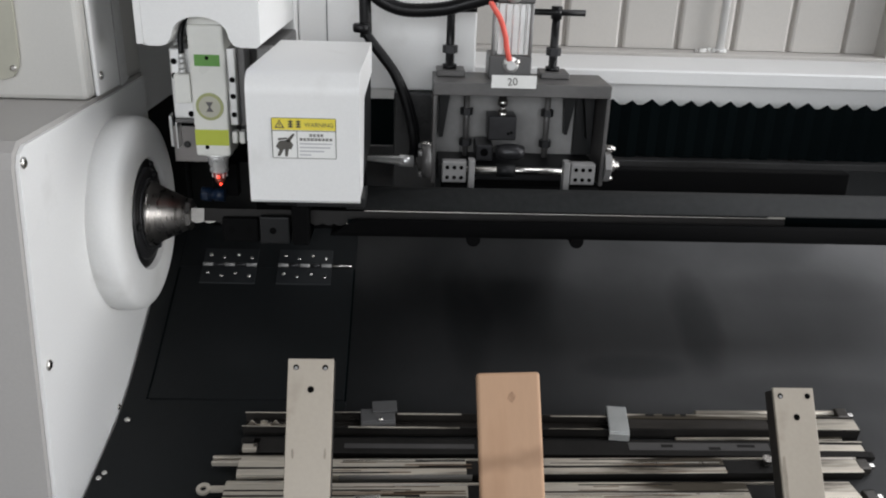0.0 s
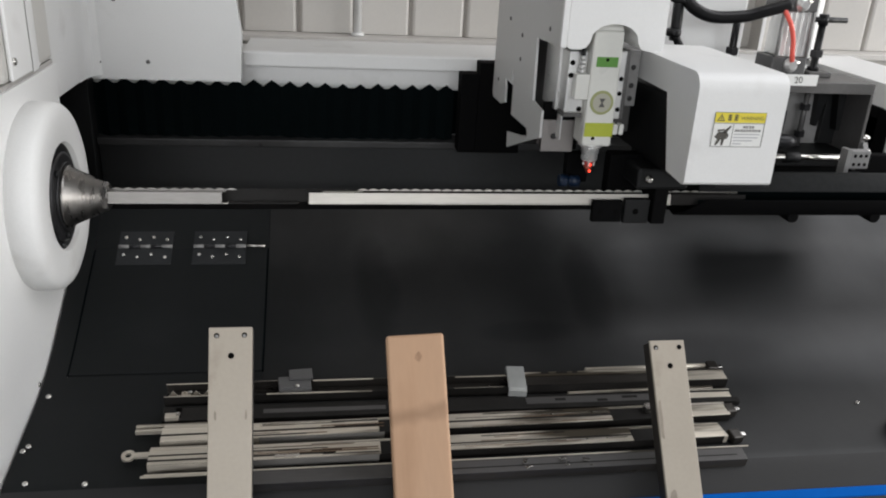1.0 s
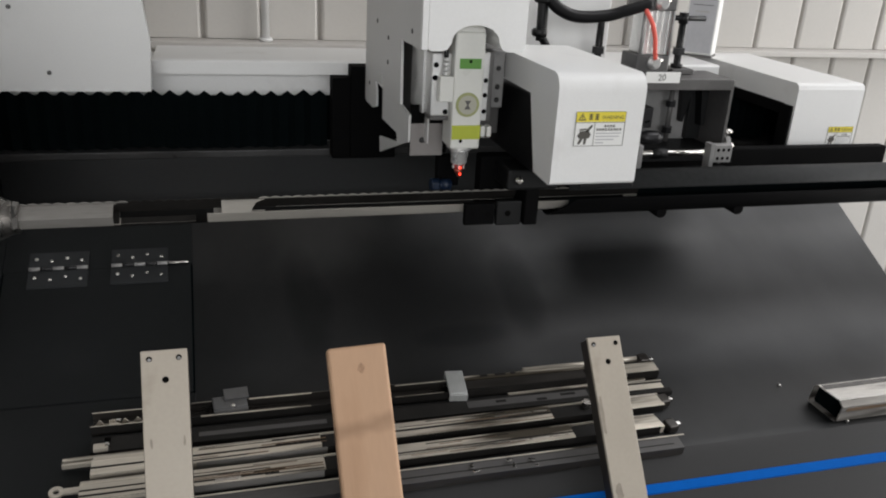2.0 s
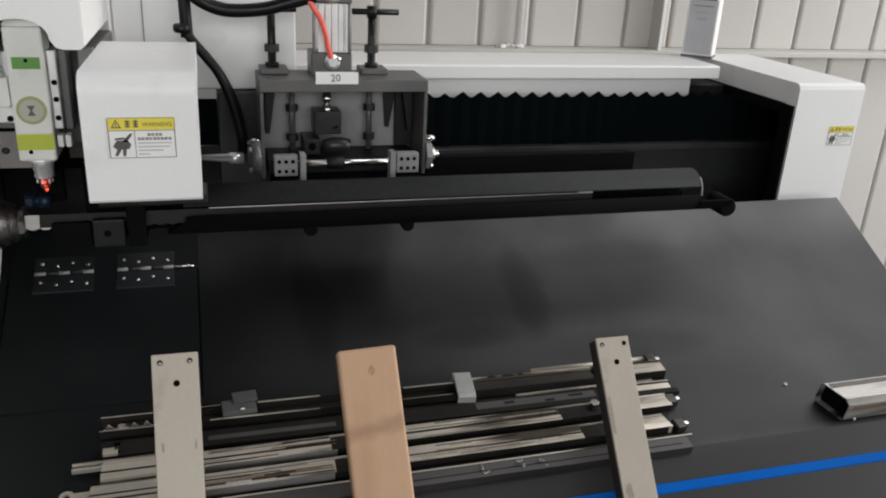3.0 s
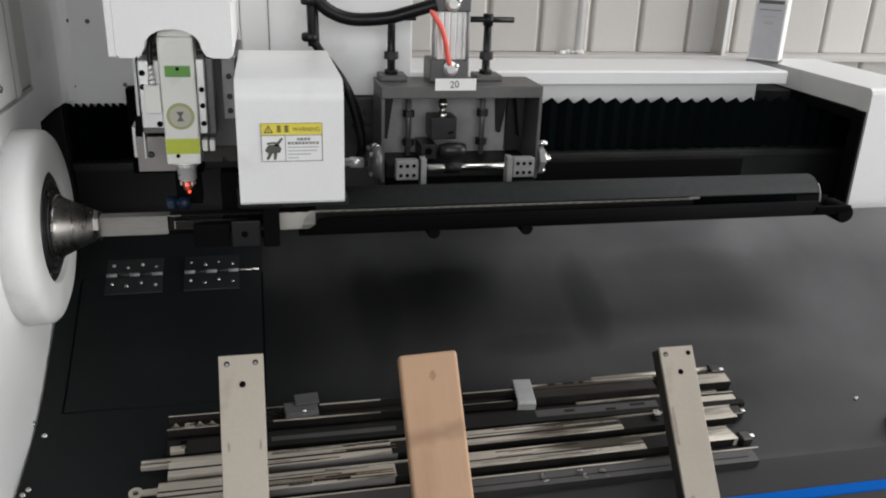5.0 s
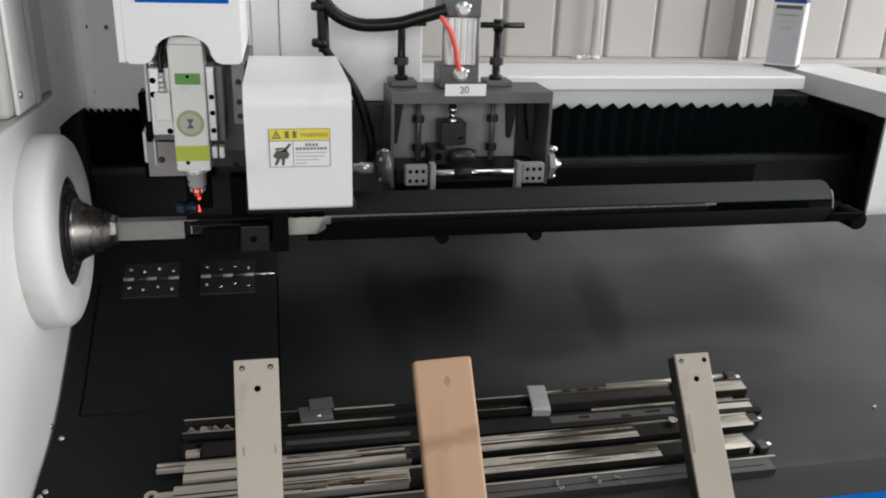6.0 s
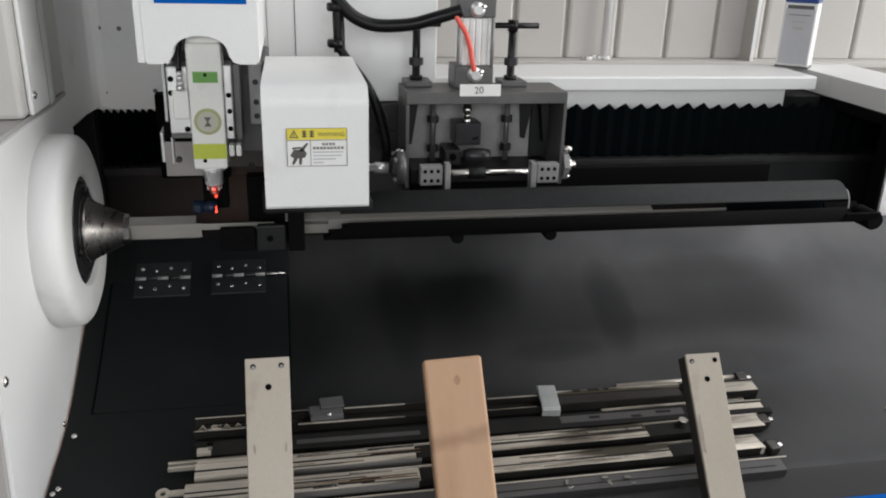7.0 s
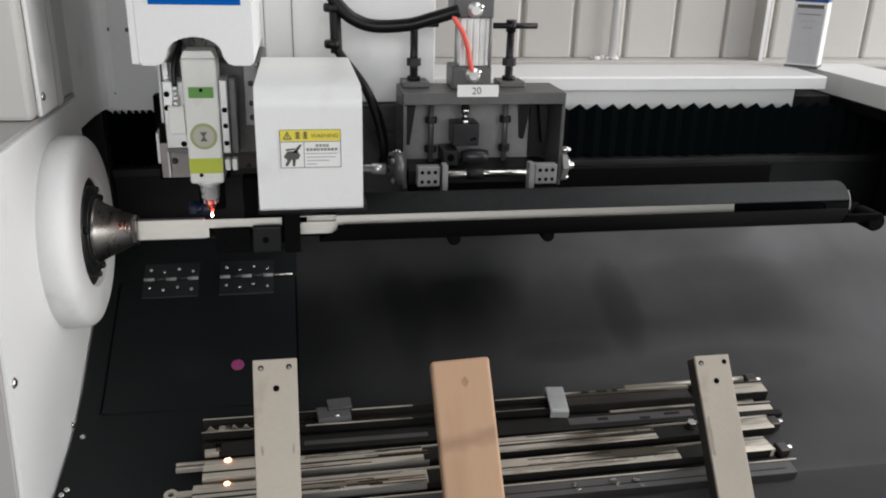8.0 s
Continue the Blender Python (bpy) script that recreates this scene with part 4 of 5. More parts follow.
text_mesh("tag_number", "20", tag, PRINT, (0.817, -0.0668, 1.286), 0.02, pose(0, 0, 0, 90, -4, 0))
part("cable_hose", hose(B(), [(0.53, -0.03, 1.60), (0.532, -0.03, 1.53), (0.541, -0.03, 1.475), (0.557, -0.03, 1.45), (0.583, -0.03, 1.428), (0.625, -0.03, 1.415), (0.69, -0.03, 1.418), (0.737, -0.03, 1.43), (0.792, -0.03, 1.446)], 0.0125, 14, 0.0008, 14), RUBBER, car, "black corrugated cable hose")
part("cable_hose", hose(B(), [(0.546, -0.02, 1.56), (0.547, -0.02, 1.46), (0.548, -0.02, 1.41), (0.549, -0.02, 1.362)], 0.0115, 12), RUBBER, car)
for z in (1.449, 1.38):
    part("hose_clip", lathe(B(), (0.541, -0.028, z - 0.008), (0.541, -0.028, z + 0.008), ((0, 0.014), (0.2, 0.0165), (0.8, 0.0165), (1, 0.014)), 14), RUBBER, car)
part("cable", hose(B(), [(0.549, -0.025, 1.37), (0.562, -0.025, 1.35), (0.58, -0.025, 1.327), (0.602, -0.025, 1.297), (0.621, -0.025, 1.254), (0.635, -0.025, 1.205), (0.643, -0.022, 1.157), (0.64, 0.01, 1.12)], 0.0088, 12), RUBBER, car, "black cable")
part("cable", hose(B(), [(0.552, -0.012, 1.37), (0.567, -0.012, 1.35), (0.587, -0.01, 1.325), (0.61, -0.008, 1.292), (0.63, -0.008, 1.25), (0.643, -0.005, 1.205), (0.65, 0.0, 1.16), (0.648, 0.02, 1.12)], 0.005, 10), RUBBER, car)

# laser head, which rides up and down
lh = part("laser_head", box(B(), -0.028, 0.028, -0.032, 0.03, 0.0, 0.212, 0.004), HEADWHITE, car, "pale laser cutting head with lime stickers")
lh.matrix_basis = pose(0.3115, -0.25, 1.197)
part("head_top", prism(B(), [(-0.027, 0.2125), (0.027, 0.2125), (0.022, 0.224), (-0.022, 0.224)], "y", -0.03, 0.025), HEADWHITE, lh)
bx("green_sticker", GREEN, lh, -0.019, 0.021, -0.0332, -0.0318, 0.148, 0.166, 0.0)
bx("lime_sticker", LIME, lh, -0.027, 0.0275, -0.0332, -0.0318, 0.019, 0.045, 0.0)
hole(lh, 0.001, 0.161, 0.003, -0.0332), hole(lh, -0.009, 0.0155, 0.0035, -0.032)
part("round_sticker", lathe(B(), (0.0, -0.0318, 0.083), (0.0, -0.0335, 0.083), ((0, 0.0225), (1, 0.022)), 32), OLIVE, lh, "olive round sticker")
mark = prism(B(), [(-0.006, 0.091), (0.006, 0.091), (0.0012, 0.083), (0.006, 0.075), (-0.006, 0.075), (-0.0012, 0.083)], "y", -0.0342, -0.0334)
part("round_mark", mark, DARK, lh)
part("round_ring", lathe(B(), (0.0, -0.0334, 0.083), (0.0, -0.0338, 0.083), ((0, 0.0175), (1, 0.0175)), 32), INSPECT, lh)
part("collar", lathe(B(), (0, 0, 0.0), (0, 0, -0.0065), ((0, 0.0235), (0.2, 0.0245), (0.7, 0.0245), (1, 0.022)), 28), ALU, lh)
part("nozzle_holder", lathe(B(), (0, 0, -0.0063), (0, 0, -0.036), ((0, 0.019), (0.12, 0.019), (0.14, 0.0165), (0.5, 0.0165), (0.52, 0.0155), (0.92, 0.0155), (1, 0.0125)), 16), CHROME, lh, "chrome nozzle holder")
part("ceramic_ring", lathe(B(), (0, 0, -0.0355), (0, 0, -0.047), ((0, 0.0125), (1, 0.009)), 24), REDGLASS, lh, "red lit ceramic nozzle ring")
part("nozzle_tip", lathe(B(), (0, 0, -0.0465), (0, 0, -0.062), ((0, 0.0085), (0.45, 0.007), (0.5, 0.0055), (1, 0.002)), 20), COPPER, lh, "copper nozzle tip")
for k in range(6):
    a = math.radians(60 * k + 15)
    part("ring_stud", lathe(B(), (0.0105 * math.cos(a), 0.0105 * math.sin(a), -0.037), (0.0115 * math.cos(a), 0.0115 * math.sin(a), -0.0445), ((0, 0.0022), (1, 0.0016)), 8), ALU, lh)
part("pilot_light", lathe(B(), (0, -0.0085, -0.0415), (0, -0.0125, -0.0425), ((0, 0.003), (1, 0.002)), 10), REDGLOW, lh, "glowing red pilot spot")
part("pilot_light", lathe(B(), (0.002, -0.0045, -0.056), (0.002, -0.0075, -0.057), ((0, 0.0025), (1, 0.0015)), 10), REDGLOW, lh)
bx("focus_plate", ALU, lh, -0.064, -0.0285, -0.012, 0.04, 0.058, 0.172, 0.003)
bx("focus_box", HEADWHITE, lh, -0.054, -0.0285, -0.034, -0.0125, 0.088, 0.134, 0.002)
bx("focus_shoe", DARK, lh, -0.064, -0.0285, -0.01, 0.03, 0.05, 0.0575, 0.001)
for x, z in ((-0.057, 0.151), (-0.036, 0.066), (-0.058, 0.128)):
    hole(lh, x, z, 0.005, -0.012)
for k in range(4):
    part("cable_gland", lathe(B(), (-0.0415, -0.022, 0.1345 + k * 0.008), (-0.0415, -0.022, 0.1415 + k * 0.008), ((0, 0.0065 - 0.0006 * k), (1, 0.0062 - 0.0006 * k)), 14), ALU, lh)
part("signal_cable", hose(B(), [(-0.0415, -0.022, 0.166), (-0.041, -0.018, 0.195), (-0.036, -0.01, 0.215), (-0.03, 0.01, 0.235)], 0.0045, 10), RUBBER, lh)
bx("slide_plate", ALU, lh, 0.0285, 0.042, -0.02, 0.04, 0.05, 0.175, 0.002)
bx("slide_plate", DARK, lh, 0.0425, 0.055, -0.005, 0.04, 0.045, 0.175, 0.002)
for z in (0.068, 0.098, 0.125):
    hole(lh, 0.036, z, 0.0045, -0.02)
bx("limit_switch", HEADWHITE, lh, 0.031, 0.04, -0.026, -0.006, 0.021, 0.041, 0.002)
bx("limit_switch", HEADWHITE, lh, 0.043, 0.052, -0.026, -0.006, 0.021, 0.041, 0.002)
bx("thin_rail", ALU, lh, -0.066, -0.0635, -0.005, 0.02, 0.005, 0.05, 0.0005)

# ---- the work tube, cut open with a scalloped wall; origin on the chuck's axis ----
def work_tube():
    ob = thing("work_tube", "bright steel tube cut open with scalloped edge", "tube", at=pose(0, *AX))
    X0, X1, WY, HZ2, T2 = 0.1, 1.363, 0.0175, 0.0105, 0.0016
    W0, W1 = 0.341, 0.498
    part("front_wall", box(B(), X0, W0, -WY, -WY + T2, -HZ2, HZ2), WORKDULL, ob)
    part("front_wall", box(B(), W1, 1.205, -WY, -WY + T2, -HZ2, HZ2), WORK, ob)
    part("front_wall", box(B(), 1.2052, X1, -WY, -WY + T2, -HZ2, HZ2), SOOTSHADE, ob, "dark end of the wall")
    part("top_wall", box(B(), X0, 0.341, -WY + T2 + 0.0002, WY - T2 - 0.0002, HZ2 - T2, HZ2 - 0.0002), WORKDULL, ob)
    b = prism(B(), [(0.523, -WY + T2), (0.574, -WY + T2), (0.577, -0.006), (0.584, 0.008), (0.594, 0.0135), (0.6, WY - T2 - 0.0002), (0.523, WY - T2 - 0.0002)], "z", HZ2 - T2, HZ2 - 0.0002)
    part("top_wall", b, WORK, ob)
    n = 62
    d = (X1 - X0) / n
    for x0, x1, m in ((X0, 0.345, WORKDULL), (0.3452, X1, SOOTSHADE)):
        part("scalloped_wall", box(B(), x0, x1, WY - T2, WY, -HZ2, HZ2 + 0.0005), m, ob)
    # the scallops along its rim, bright where they were cut
    k0 = math.ceil((0.345 - X0) / d)
    k1 = math.ceil((0.575 - X0) / d)
    for i0, i1, m in ((0, k0, WORKDULL), (k0, k1, SOOTSHADE), (k1, n, WORK)):
        rim = [(X0 + d * (i + k / 6), HZ2 + 0.0012 + 0.0033 * math.sin(math.pi * k / 6)) for i in range(i0, i1) for k in range(6)]
        xa, xb = X0 + d * i0, X0 + d * i1
        part("scalloped_rim", prism(B(), [(xa, HZ2 + 0.0006), *rim, (xb, HZ2 + 0.0012), (xb, HZ2 + 0.0006)], "y", WY - T2, WY), m, ob)
    bx("bright_corner", WORK, ob, 0.62, X1, WY - T2, WY + 0.0004, -HZ2 - 0.0012, -HZ2 - 0.0002, 0.0)
    bx("end_tab", WORK, ob, X1 - 0.03, X1, WY - 0.004, WY + 0.003, -HZ2 - 0.005, -HZ2 - 0.0014, 0.0005)
    bx("end_tab", WORK, ob, X1 - 0.024, X1, WY - T2, WY + 0.004, HZ2 - 0.004, HZ2 + 0.006, 0.0005)
    for x0, x1, y0, y1 in ((X0, 0.35, -WY + T2, WY - T2), (0.3502, 0.478, -WY + T2, -0.001), (0.509, 0.575, -0.006, 0.0155), (0.5752, X1, -WY + T2, 0.007)):
        part("bottom_wall", box(B(), x0, x1, y0, y1, -HZ2, -HZ2 + T2), WORK, ob)
    bx("soot_liner", SOOTSHADE, ob, X0, X1, WY - T2 - 0.0008, WY - T2 - 0.0003, -HZ2 + T2 + 0.0004, HZ2 - 0.003, 0.0)
    bx("soot_liner", SOOTSHADE, ob, X0, 0.35, -WY + T2 + 0.0004, WY - T2 - 0.001, -HZ2 + T2 + 0.0003, -HZ2 + T2 + 0.0008, 0.0)
    bx("soot_liner", SOOTSHADE, ob, 0.352, 0.478, -WY + T2 - 0.0007, -WY + T2 - 0.0001, -HZ2 - 0.0002, -HZ2 + T2 + 0.0002, 0.0)
    bx("soot_liner", SOOTSHADE, ob, 0.352, 0.478, -WY + T2 + 0.0004, -0.001, -HZ2 + T2 + 0.0003, -HZ2 + T2 + 0.0008, 0.0)
    bx("soot_liner", SOOTSHADE, ob, 0.6, X1, -WY, 0.0065, -HZ2 + T2 + 0.0003, -HZ2 + T2 + 0.0008, 0.0)
    return ob


tube = work_tube()

# ---- finished tubes lying on the tray ----
def square_tube(name, label, x0, x1, y0, y1, up, h, material, wall=0.0018, slots=(), turn=0.0, group="tubes on the tray", open_top=False, front=None):
    """A hollow tube along x on the tray; slots are windows cut in its top (x from, x to)."""
    yc = (y0 + y1) / 2
    ob = thing(name, label, "tube", group, at=pose(x0, yc, on_chute(yc) + up, math.degrees(math.atan(0.188)), 0, turn))
    L, w = x1 - x0, (y1 - y0) / 2
    bx("bottom_wall", OXIDE, ob, 0, L, -w, w, 0, wall, 0.0)
    bx("rear_wall", material, ob, 0, L, w - wall, w, wall + 0.0002, h, 0.0)
    # Given front, this wall is painted dark like the sheet mirrored in it.
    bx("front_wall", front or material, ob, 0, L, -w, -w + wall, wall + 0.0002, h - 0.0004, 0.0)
    if not open_top:
        at = 0.0
        for s0, s1 in [*slots, (L, L)]:
            if s0 > at:
                bx("top_wall", material, ob, at, s0, -w, w - wall - 0.0002, h - 0.0002 - wall, h, 0.0006)
            at = s1
    return ob


def strips(ob, name, material, h, rows, thick=0.0007):
    """Thin bands lying along a tube's top: (x from, x to, y from, y to)."""
    for x0, x1, y0, y1 in rows:
        bx(name, material, ob, x0, x1, y0, y1, h - 0.0002, h + thick, 0.0)


# an open channel with a scalloped rear wall, closed by a flat strip towards its far end
ch = square_tube("cut_channel", "dark open channel with a scalloped edge", 0.265, 1.322, -0.437, -0.402, 0.0005, 0.02, OXIDE, open_top=True, front=SOOTSHADE)
strips(ch, "bright_edge", TUBE, 0.02, ((0.177, 0.365, -0.0188, -0.0158), (0.259, 0.369, 0.0132, 0.0165), (0.0, 0.085, 0.0145, 0.0162), (0.0, 0.085, -0.0175, -0.0163), (0.523, 0.625, 0.0118, 0.0138), (0.517, 0.61, -0.0178, -0.0165)))
strips(ch, "cover_strip", TUBE, 0.02, ((0.655, 0.905, 0.0085, 0.0195), (0.92, 1.057, -0.0145, 0.0115)))
strips(ch, "cover_strip", OXIDE, 0.0199, ((0.65, 0.90, -0.015, 0.0065), (0.90, 1.056, -0.0172, -0.015)))
tri = [(0.004, 0.006)]
for i in range(4):
    tri += [(0.006 + 0.02 * i, 0.008), (0.013 + 0.02 * i, 0.0185), (0.02 + 0.02 * i, 0.008)]
part("scalloped_edge", prism(B(), [*tri, (0.086, 0.006)], "y", -0.0012, 0.0003), TUBE, ch, "row of bright pointed teeth")
bx("bright_edge", TUBE, ch, 0.0, 0.085, -0.016, -0.009, 0.0035, 0.0125, 0.001)
for k in range(6):
    part("cut_hole", lathe(B(), (0.05 + k * 0.02, 0.0, 0.003), (0.05 + k * 0.02, 0.0, 0.0045), ((0, 0.006), (1, 0.006)), 12), OXIDE, ch)
for x0, x1 in ((0.69, 0.705), (0.72, 0.742), (0.752, 0.762)):
    bx("burnt_spot", SOOTSHADE, ch, x0, x1, 0.0145, 0.0196, 0.0205, 0.0212, 0.0)

t2 = square_tube("square_tube", "black steel tube with pale patches", 0.268, 1.318, -0.486, -0.452, 0.0005, 0.012, SOOTSHADE, slots=((0.02, 0.03),))
strips(t2, "dull_band", GREYTUBE, 0.0122, ((0.17, 0.385, -0.006, 0.0035), (0.645, 0.885, -0.006, 0.0105)))
strips(t2, "pale_patch", TUBE, 0.0125, ((0.93, 1.046, -0.005, 0.0085), (0.93, 1.05, 0.0145, 0.0165),))
for x0, x1, y in ((0.70, 0.72, 0.003), (0.78, 0.80, -0.002), (0.83, 0.86, 0.004)):
    bx("burnt_spot", SOOTSHADE, t2, x0, x1, y - 0.003, y + 0.003, 0.0125, 0.0133, 0.0)
bx("black_tongue", SOOTSHADE, t2, 1.0505, 1.06, -0.017, -0.004, 0.002, 0.011, 0.001)
t3 = square_tube("square_tube", "bright steel tube with open slots", 0.274, 1.290, -0.540, -0.507, 0.0005, 0.019, TUBE, slots=((0.363, 0.46), (0.787, 0.925)), turn=1.0, front=SOOTSHADE)
strips(t3, "dark_groove", SOOTSHADE, 0.019, ((0.0, 0.363, -0.0035, -0.0005), (0.46, 0.787, -0.0035, 0.0), (0.1, 0.24, -0.0135, -0.0115), (0.55, 0.7, 0.0128, 0.0142)), 0.0009)
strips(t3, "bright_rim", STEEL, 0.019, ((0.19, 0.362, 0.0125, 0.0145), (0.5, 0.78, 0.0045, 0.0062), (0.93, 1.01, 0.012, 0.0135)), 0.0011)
# Black blocks fill the cut slots.
bx("dark_fill", SOOTSHADE, t3, 0.7872, 0.925, -0.0145, 0.0145, 0.004, 0.0165, 0.002)
bx("dark_fill", SOOTSHADE, t3, 0.3632, 0.46, -0.0145, 0.0145, 0.004, 0.0165, 0.002)
for y in (0.0145, 0.0255):
    bx("fork_tine", TUBE, t3, -0.044, 0.02, y - 0.0024, y + 0.0024, 0.008, 0.017, 0.001)
bx("fork_bar", TUBE, t3, 0.002, 0.10, 0.0172, 0.027, 0.006, 0.0178, 0.001)
t4 = square_tube("square_tube", "bright steel tube with an eye at its end", 0.262, 1.253, -0.590, -0.557, 0.0005, 0.021, TUBE, slots=((0.375, 0.47), (0.82, 0.935)), turn=0.75, front=SOOTSHADE)
eye = B()
for k in range(18):
    a0, a1 = 2 * math.pi * k / 18, 2 * math.pi * (k + 1) / 18
    ri, ro = 0.005, 0.011
    prism(eye, [(-0.034 + ro * math.cos(a0), 0.014 + ro * math.sin(a0)), (-0.034 + ro * math.cos(a1), 0.014 + ro * math.sin(a1)), (-0.034 + ri * math.cos(a1), 0.014 + ri * math.sin(a1)), (-0.034 + ri * math.cos(a0), 0.014 + ri * math.sin(a0))], "z", 0.009, 0.0135)
part("eye_end", eye, TUBE, t4, "flat eye cut into the tube end")
bx("eye_neck", TUBE, t4, -0.0235, 0.0, 0.0085, 0.0195, 0.009, 0.0132, 0.0005)
bx("eye_bar", TUBE, t4, 0.0, 0.13, 0.0172, 0.0245, 0.004, 0.0185, 0.001)
strips(t4, "dark_groove", SOOTSHADE, 0.021, ((0.0, 0.24, 0.001, 0.0032), (0.0, 0.30, -0.010, -0.0072), (0.26, 0.31, -0.004, -0.002), (0.47, 0.82, -0.0035, -0.0015), (0.55, 0.7, 0.011, 0.0122)), 0.0009)
strips(t4, "bright_rim", STEEL, 0.021, ((0.2, 0.24, -0.0145, -0.0085), (0.26, 0.375, 0.010, 0.0125), (0.47, 0.81, -0.0085, -0.0065)), 0.0011)
bx("dark_fill", SOOTSHADE, t4, 0.8202, 0.935, -0.0145, 0.0145, 0.004, 0.0185, 0.002)
bx("dark_fill", SOOTSHADE, t4, 0.3752, 0.47, -0.0145, 0.0145, 0.004, 0.0185, 0.002)
part("mitred_end", prism(B(), [(0.9912, -0.0163), (0.998, -0.0163), (0.9912, 0.0145)], "z", 0.004, 0.0208), TUBE, t4)
# dirt drawn out along the tubes, and the front faces left bright at their near ends
for ob, h in ((t3, 0.019), (t4, 0.021)):
    bx("bare_face", TUBE, ob, 0.0, 0.16, -0.0172, -0.0166, 0.0035, h - 0.001, 0.0)
    bx("dull_face", WORKDULL, ob, 0.1605, 0.372, -0.0172, -0.0166, 0.0035, h - 0.001, 0.0)
    for k in range(11):
        x0, y0 = rnd.uniform(0.12, 0.3), rnd.uniform(-0.0155, 0.0125)
        bx("dirt_streak", RUST if k % 3 else SOOTSHADE, ob, x0, min(0.372, x0 + rnd.uniform(0.04, 0.16)), y0, y0 + rnd.uniform(0.0006, 0.0022), h - 0.0001, h + 0.0003 + 0.00005 * k, 0.0)
    for k in range(6):
        x0, y0 = rnd.uniform(0.48, 0.7), rnd.uniform(-0.015, 0.013)
        bx("dirt_streak", RUST, ob, x0, x0 + rnd.uniform(0.03, 0.1), y0, y0 + rnd.uniform(0.0005, 0.0014), h - 0.0001, h + 0.0003 + 0.00005 * k, 0.0)
t5 = square_tube("square_tube", "dark grey tube with one bright edge", 0.40, 1.276, -0.632, -0.604, 0.0012, 0.018, GREYTUBE, turn=0.45, front=OXIDE)
strips(t5, "bright_edge", TUBE, 0.018, ((-0.14, 0.89, 0.0145, 0.0168), (-0.145, -0.01, 0.0095, 0.0144)))
strips(t5, "dark_groove", SOOTSHADE, 0.018, ((0.3, 0.86, -0.0035, -0.002),), 0.0006)
rod_at = [(1.05, 1.316, -0.388, 0.006), (0.30, 0.50, -0.395, 0.004), (1.0, 1.29, -0.446, 0.005)]
for x0, x1, y, r in rod_at:
    z = on_chute(y) + r + 0.0006
    tagged(part("steel_rod", rod(B(), (x0, y, z), (x1, y + 0.004, z), r, 12), TUBE), "thin bright steel rod on the tray", "rod", "rods on the tray")
for x, y in ((1.30, -0.39), (1.285, -0.505), (1.268, -0.57)):
    ob = thing("end_plug", "mottled steel end plug of a tube", "plug", "end plugs", at=pose(x, y, on_chute(y) + 0.0008, 10.6, 0, rnd.uniform(-8, 8)))
    bx("plug_block", OXIDE, ob, 0.0, 0.022, -0.012, 0.012, 0, 0.016, 0.003)
    bx("plug_pin", STEEL, ob, 0.0222, 0.032, -0.004, 0.004, 0.004, 0.012, 0.001)
for x, y, w, up in ((0.285, -0.484, 0.022, 0.0135), (0.30, -0.42, 0.016, 0.003)):
    ob = thing("steel_scrap", "small pale steel scrap block", "scrap", "scraps on the tray", at=pose(x, y, on_chute(y) + up, 10.6, 0, rnd.uniform(-6, 6)))
    bx("scrap_block", TUBE, ob, -w / 2, w / 2, -0.006, 0.006, 0, 0.009, 0.001)
    bx("scrap_tab", STEEL, ob, w / 2 - 0.004, w / 2 + 0.003, -0.003, 0.003, 0.009, 0.013, 0.0005)
nut = thing("loose_nut", "bright steel nut on a tube", "nut", at=pose(1.133, -0.507, on_chute(-0.507) + 0.0175, 10.6))
part("nut_body", lathe(B(), (0, 0, 0), (0, 0, 0.01), ((0, 0.009), (1, 0.009)), 6), STEEL, nut)
for x, y, w, d, m, lab, tr_ in ((0.491, -0.420, 0.058, 0.03, DARKCAP, "dark grey steel clip over the channel", 5), (0.902, -0.425, 0.034, 0.062, CLIP, "pale grey steel clip over the channel", -6)):
    ob = thing("tube_clip", lab, "clip", "clips on the tray", at=pose(x, y, on_chute(y) + 0.0235, 10.6, 0, tr_))
    part("clip_top", box(B(), -w / 2, w / 2, -d / 2, d / 2, 0, 0.006, 0.0018), m, ob)
    if m is DARKCAP:
        bx("clip_tongue", m, ob, -w / 2 + 0.02, w / 2 + 0.004, d / 2 - 0.012, d / 2 + 0.014, 0.0062, 0.0105, 0.001)
        screw("clip_screw", ob, (0.004, -d / 2 + 0.004, 0.006), (0, 0, 1), 0.004, STEEL, 0.003)
    bx("clip_leg", m, ob, -w / 2, w / 2, -d / 2 - 0.003, -d / 2, -0.02, 0.004, 0.001)
    bx("clip_leg", m, ob, -w / 2, w / 2, d / 2, d / 2 + 0.003, -0.02, 0.004, 0.001)

sliver = thing("steel_sliver", "narrow bright steel sliver on the tray", "offcut", at=pose(1.715, -0.525, on_chute(-0.525) + 0.0006, 10.6, 0, 3))
part("sliver", prism(B(), [(-0.028, -0.004), (-0.02, -0.0055), (0.022, -0.005), (0.03, -0.001), (0.018, 0.004), (-0.024, 0.0035)], "z", 0.0, 0.0025), TUBE, sliver)

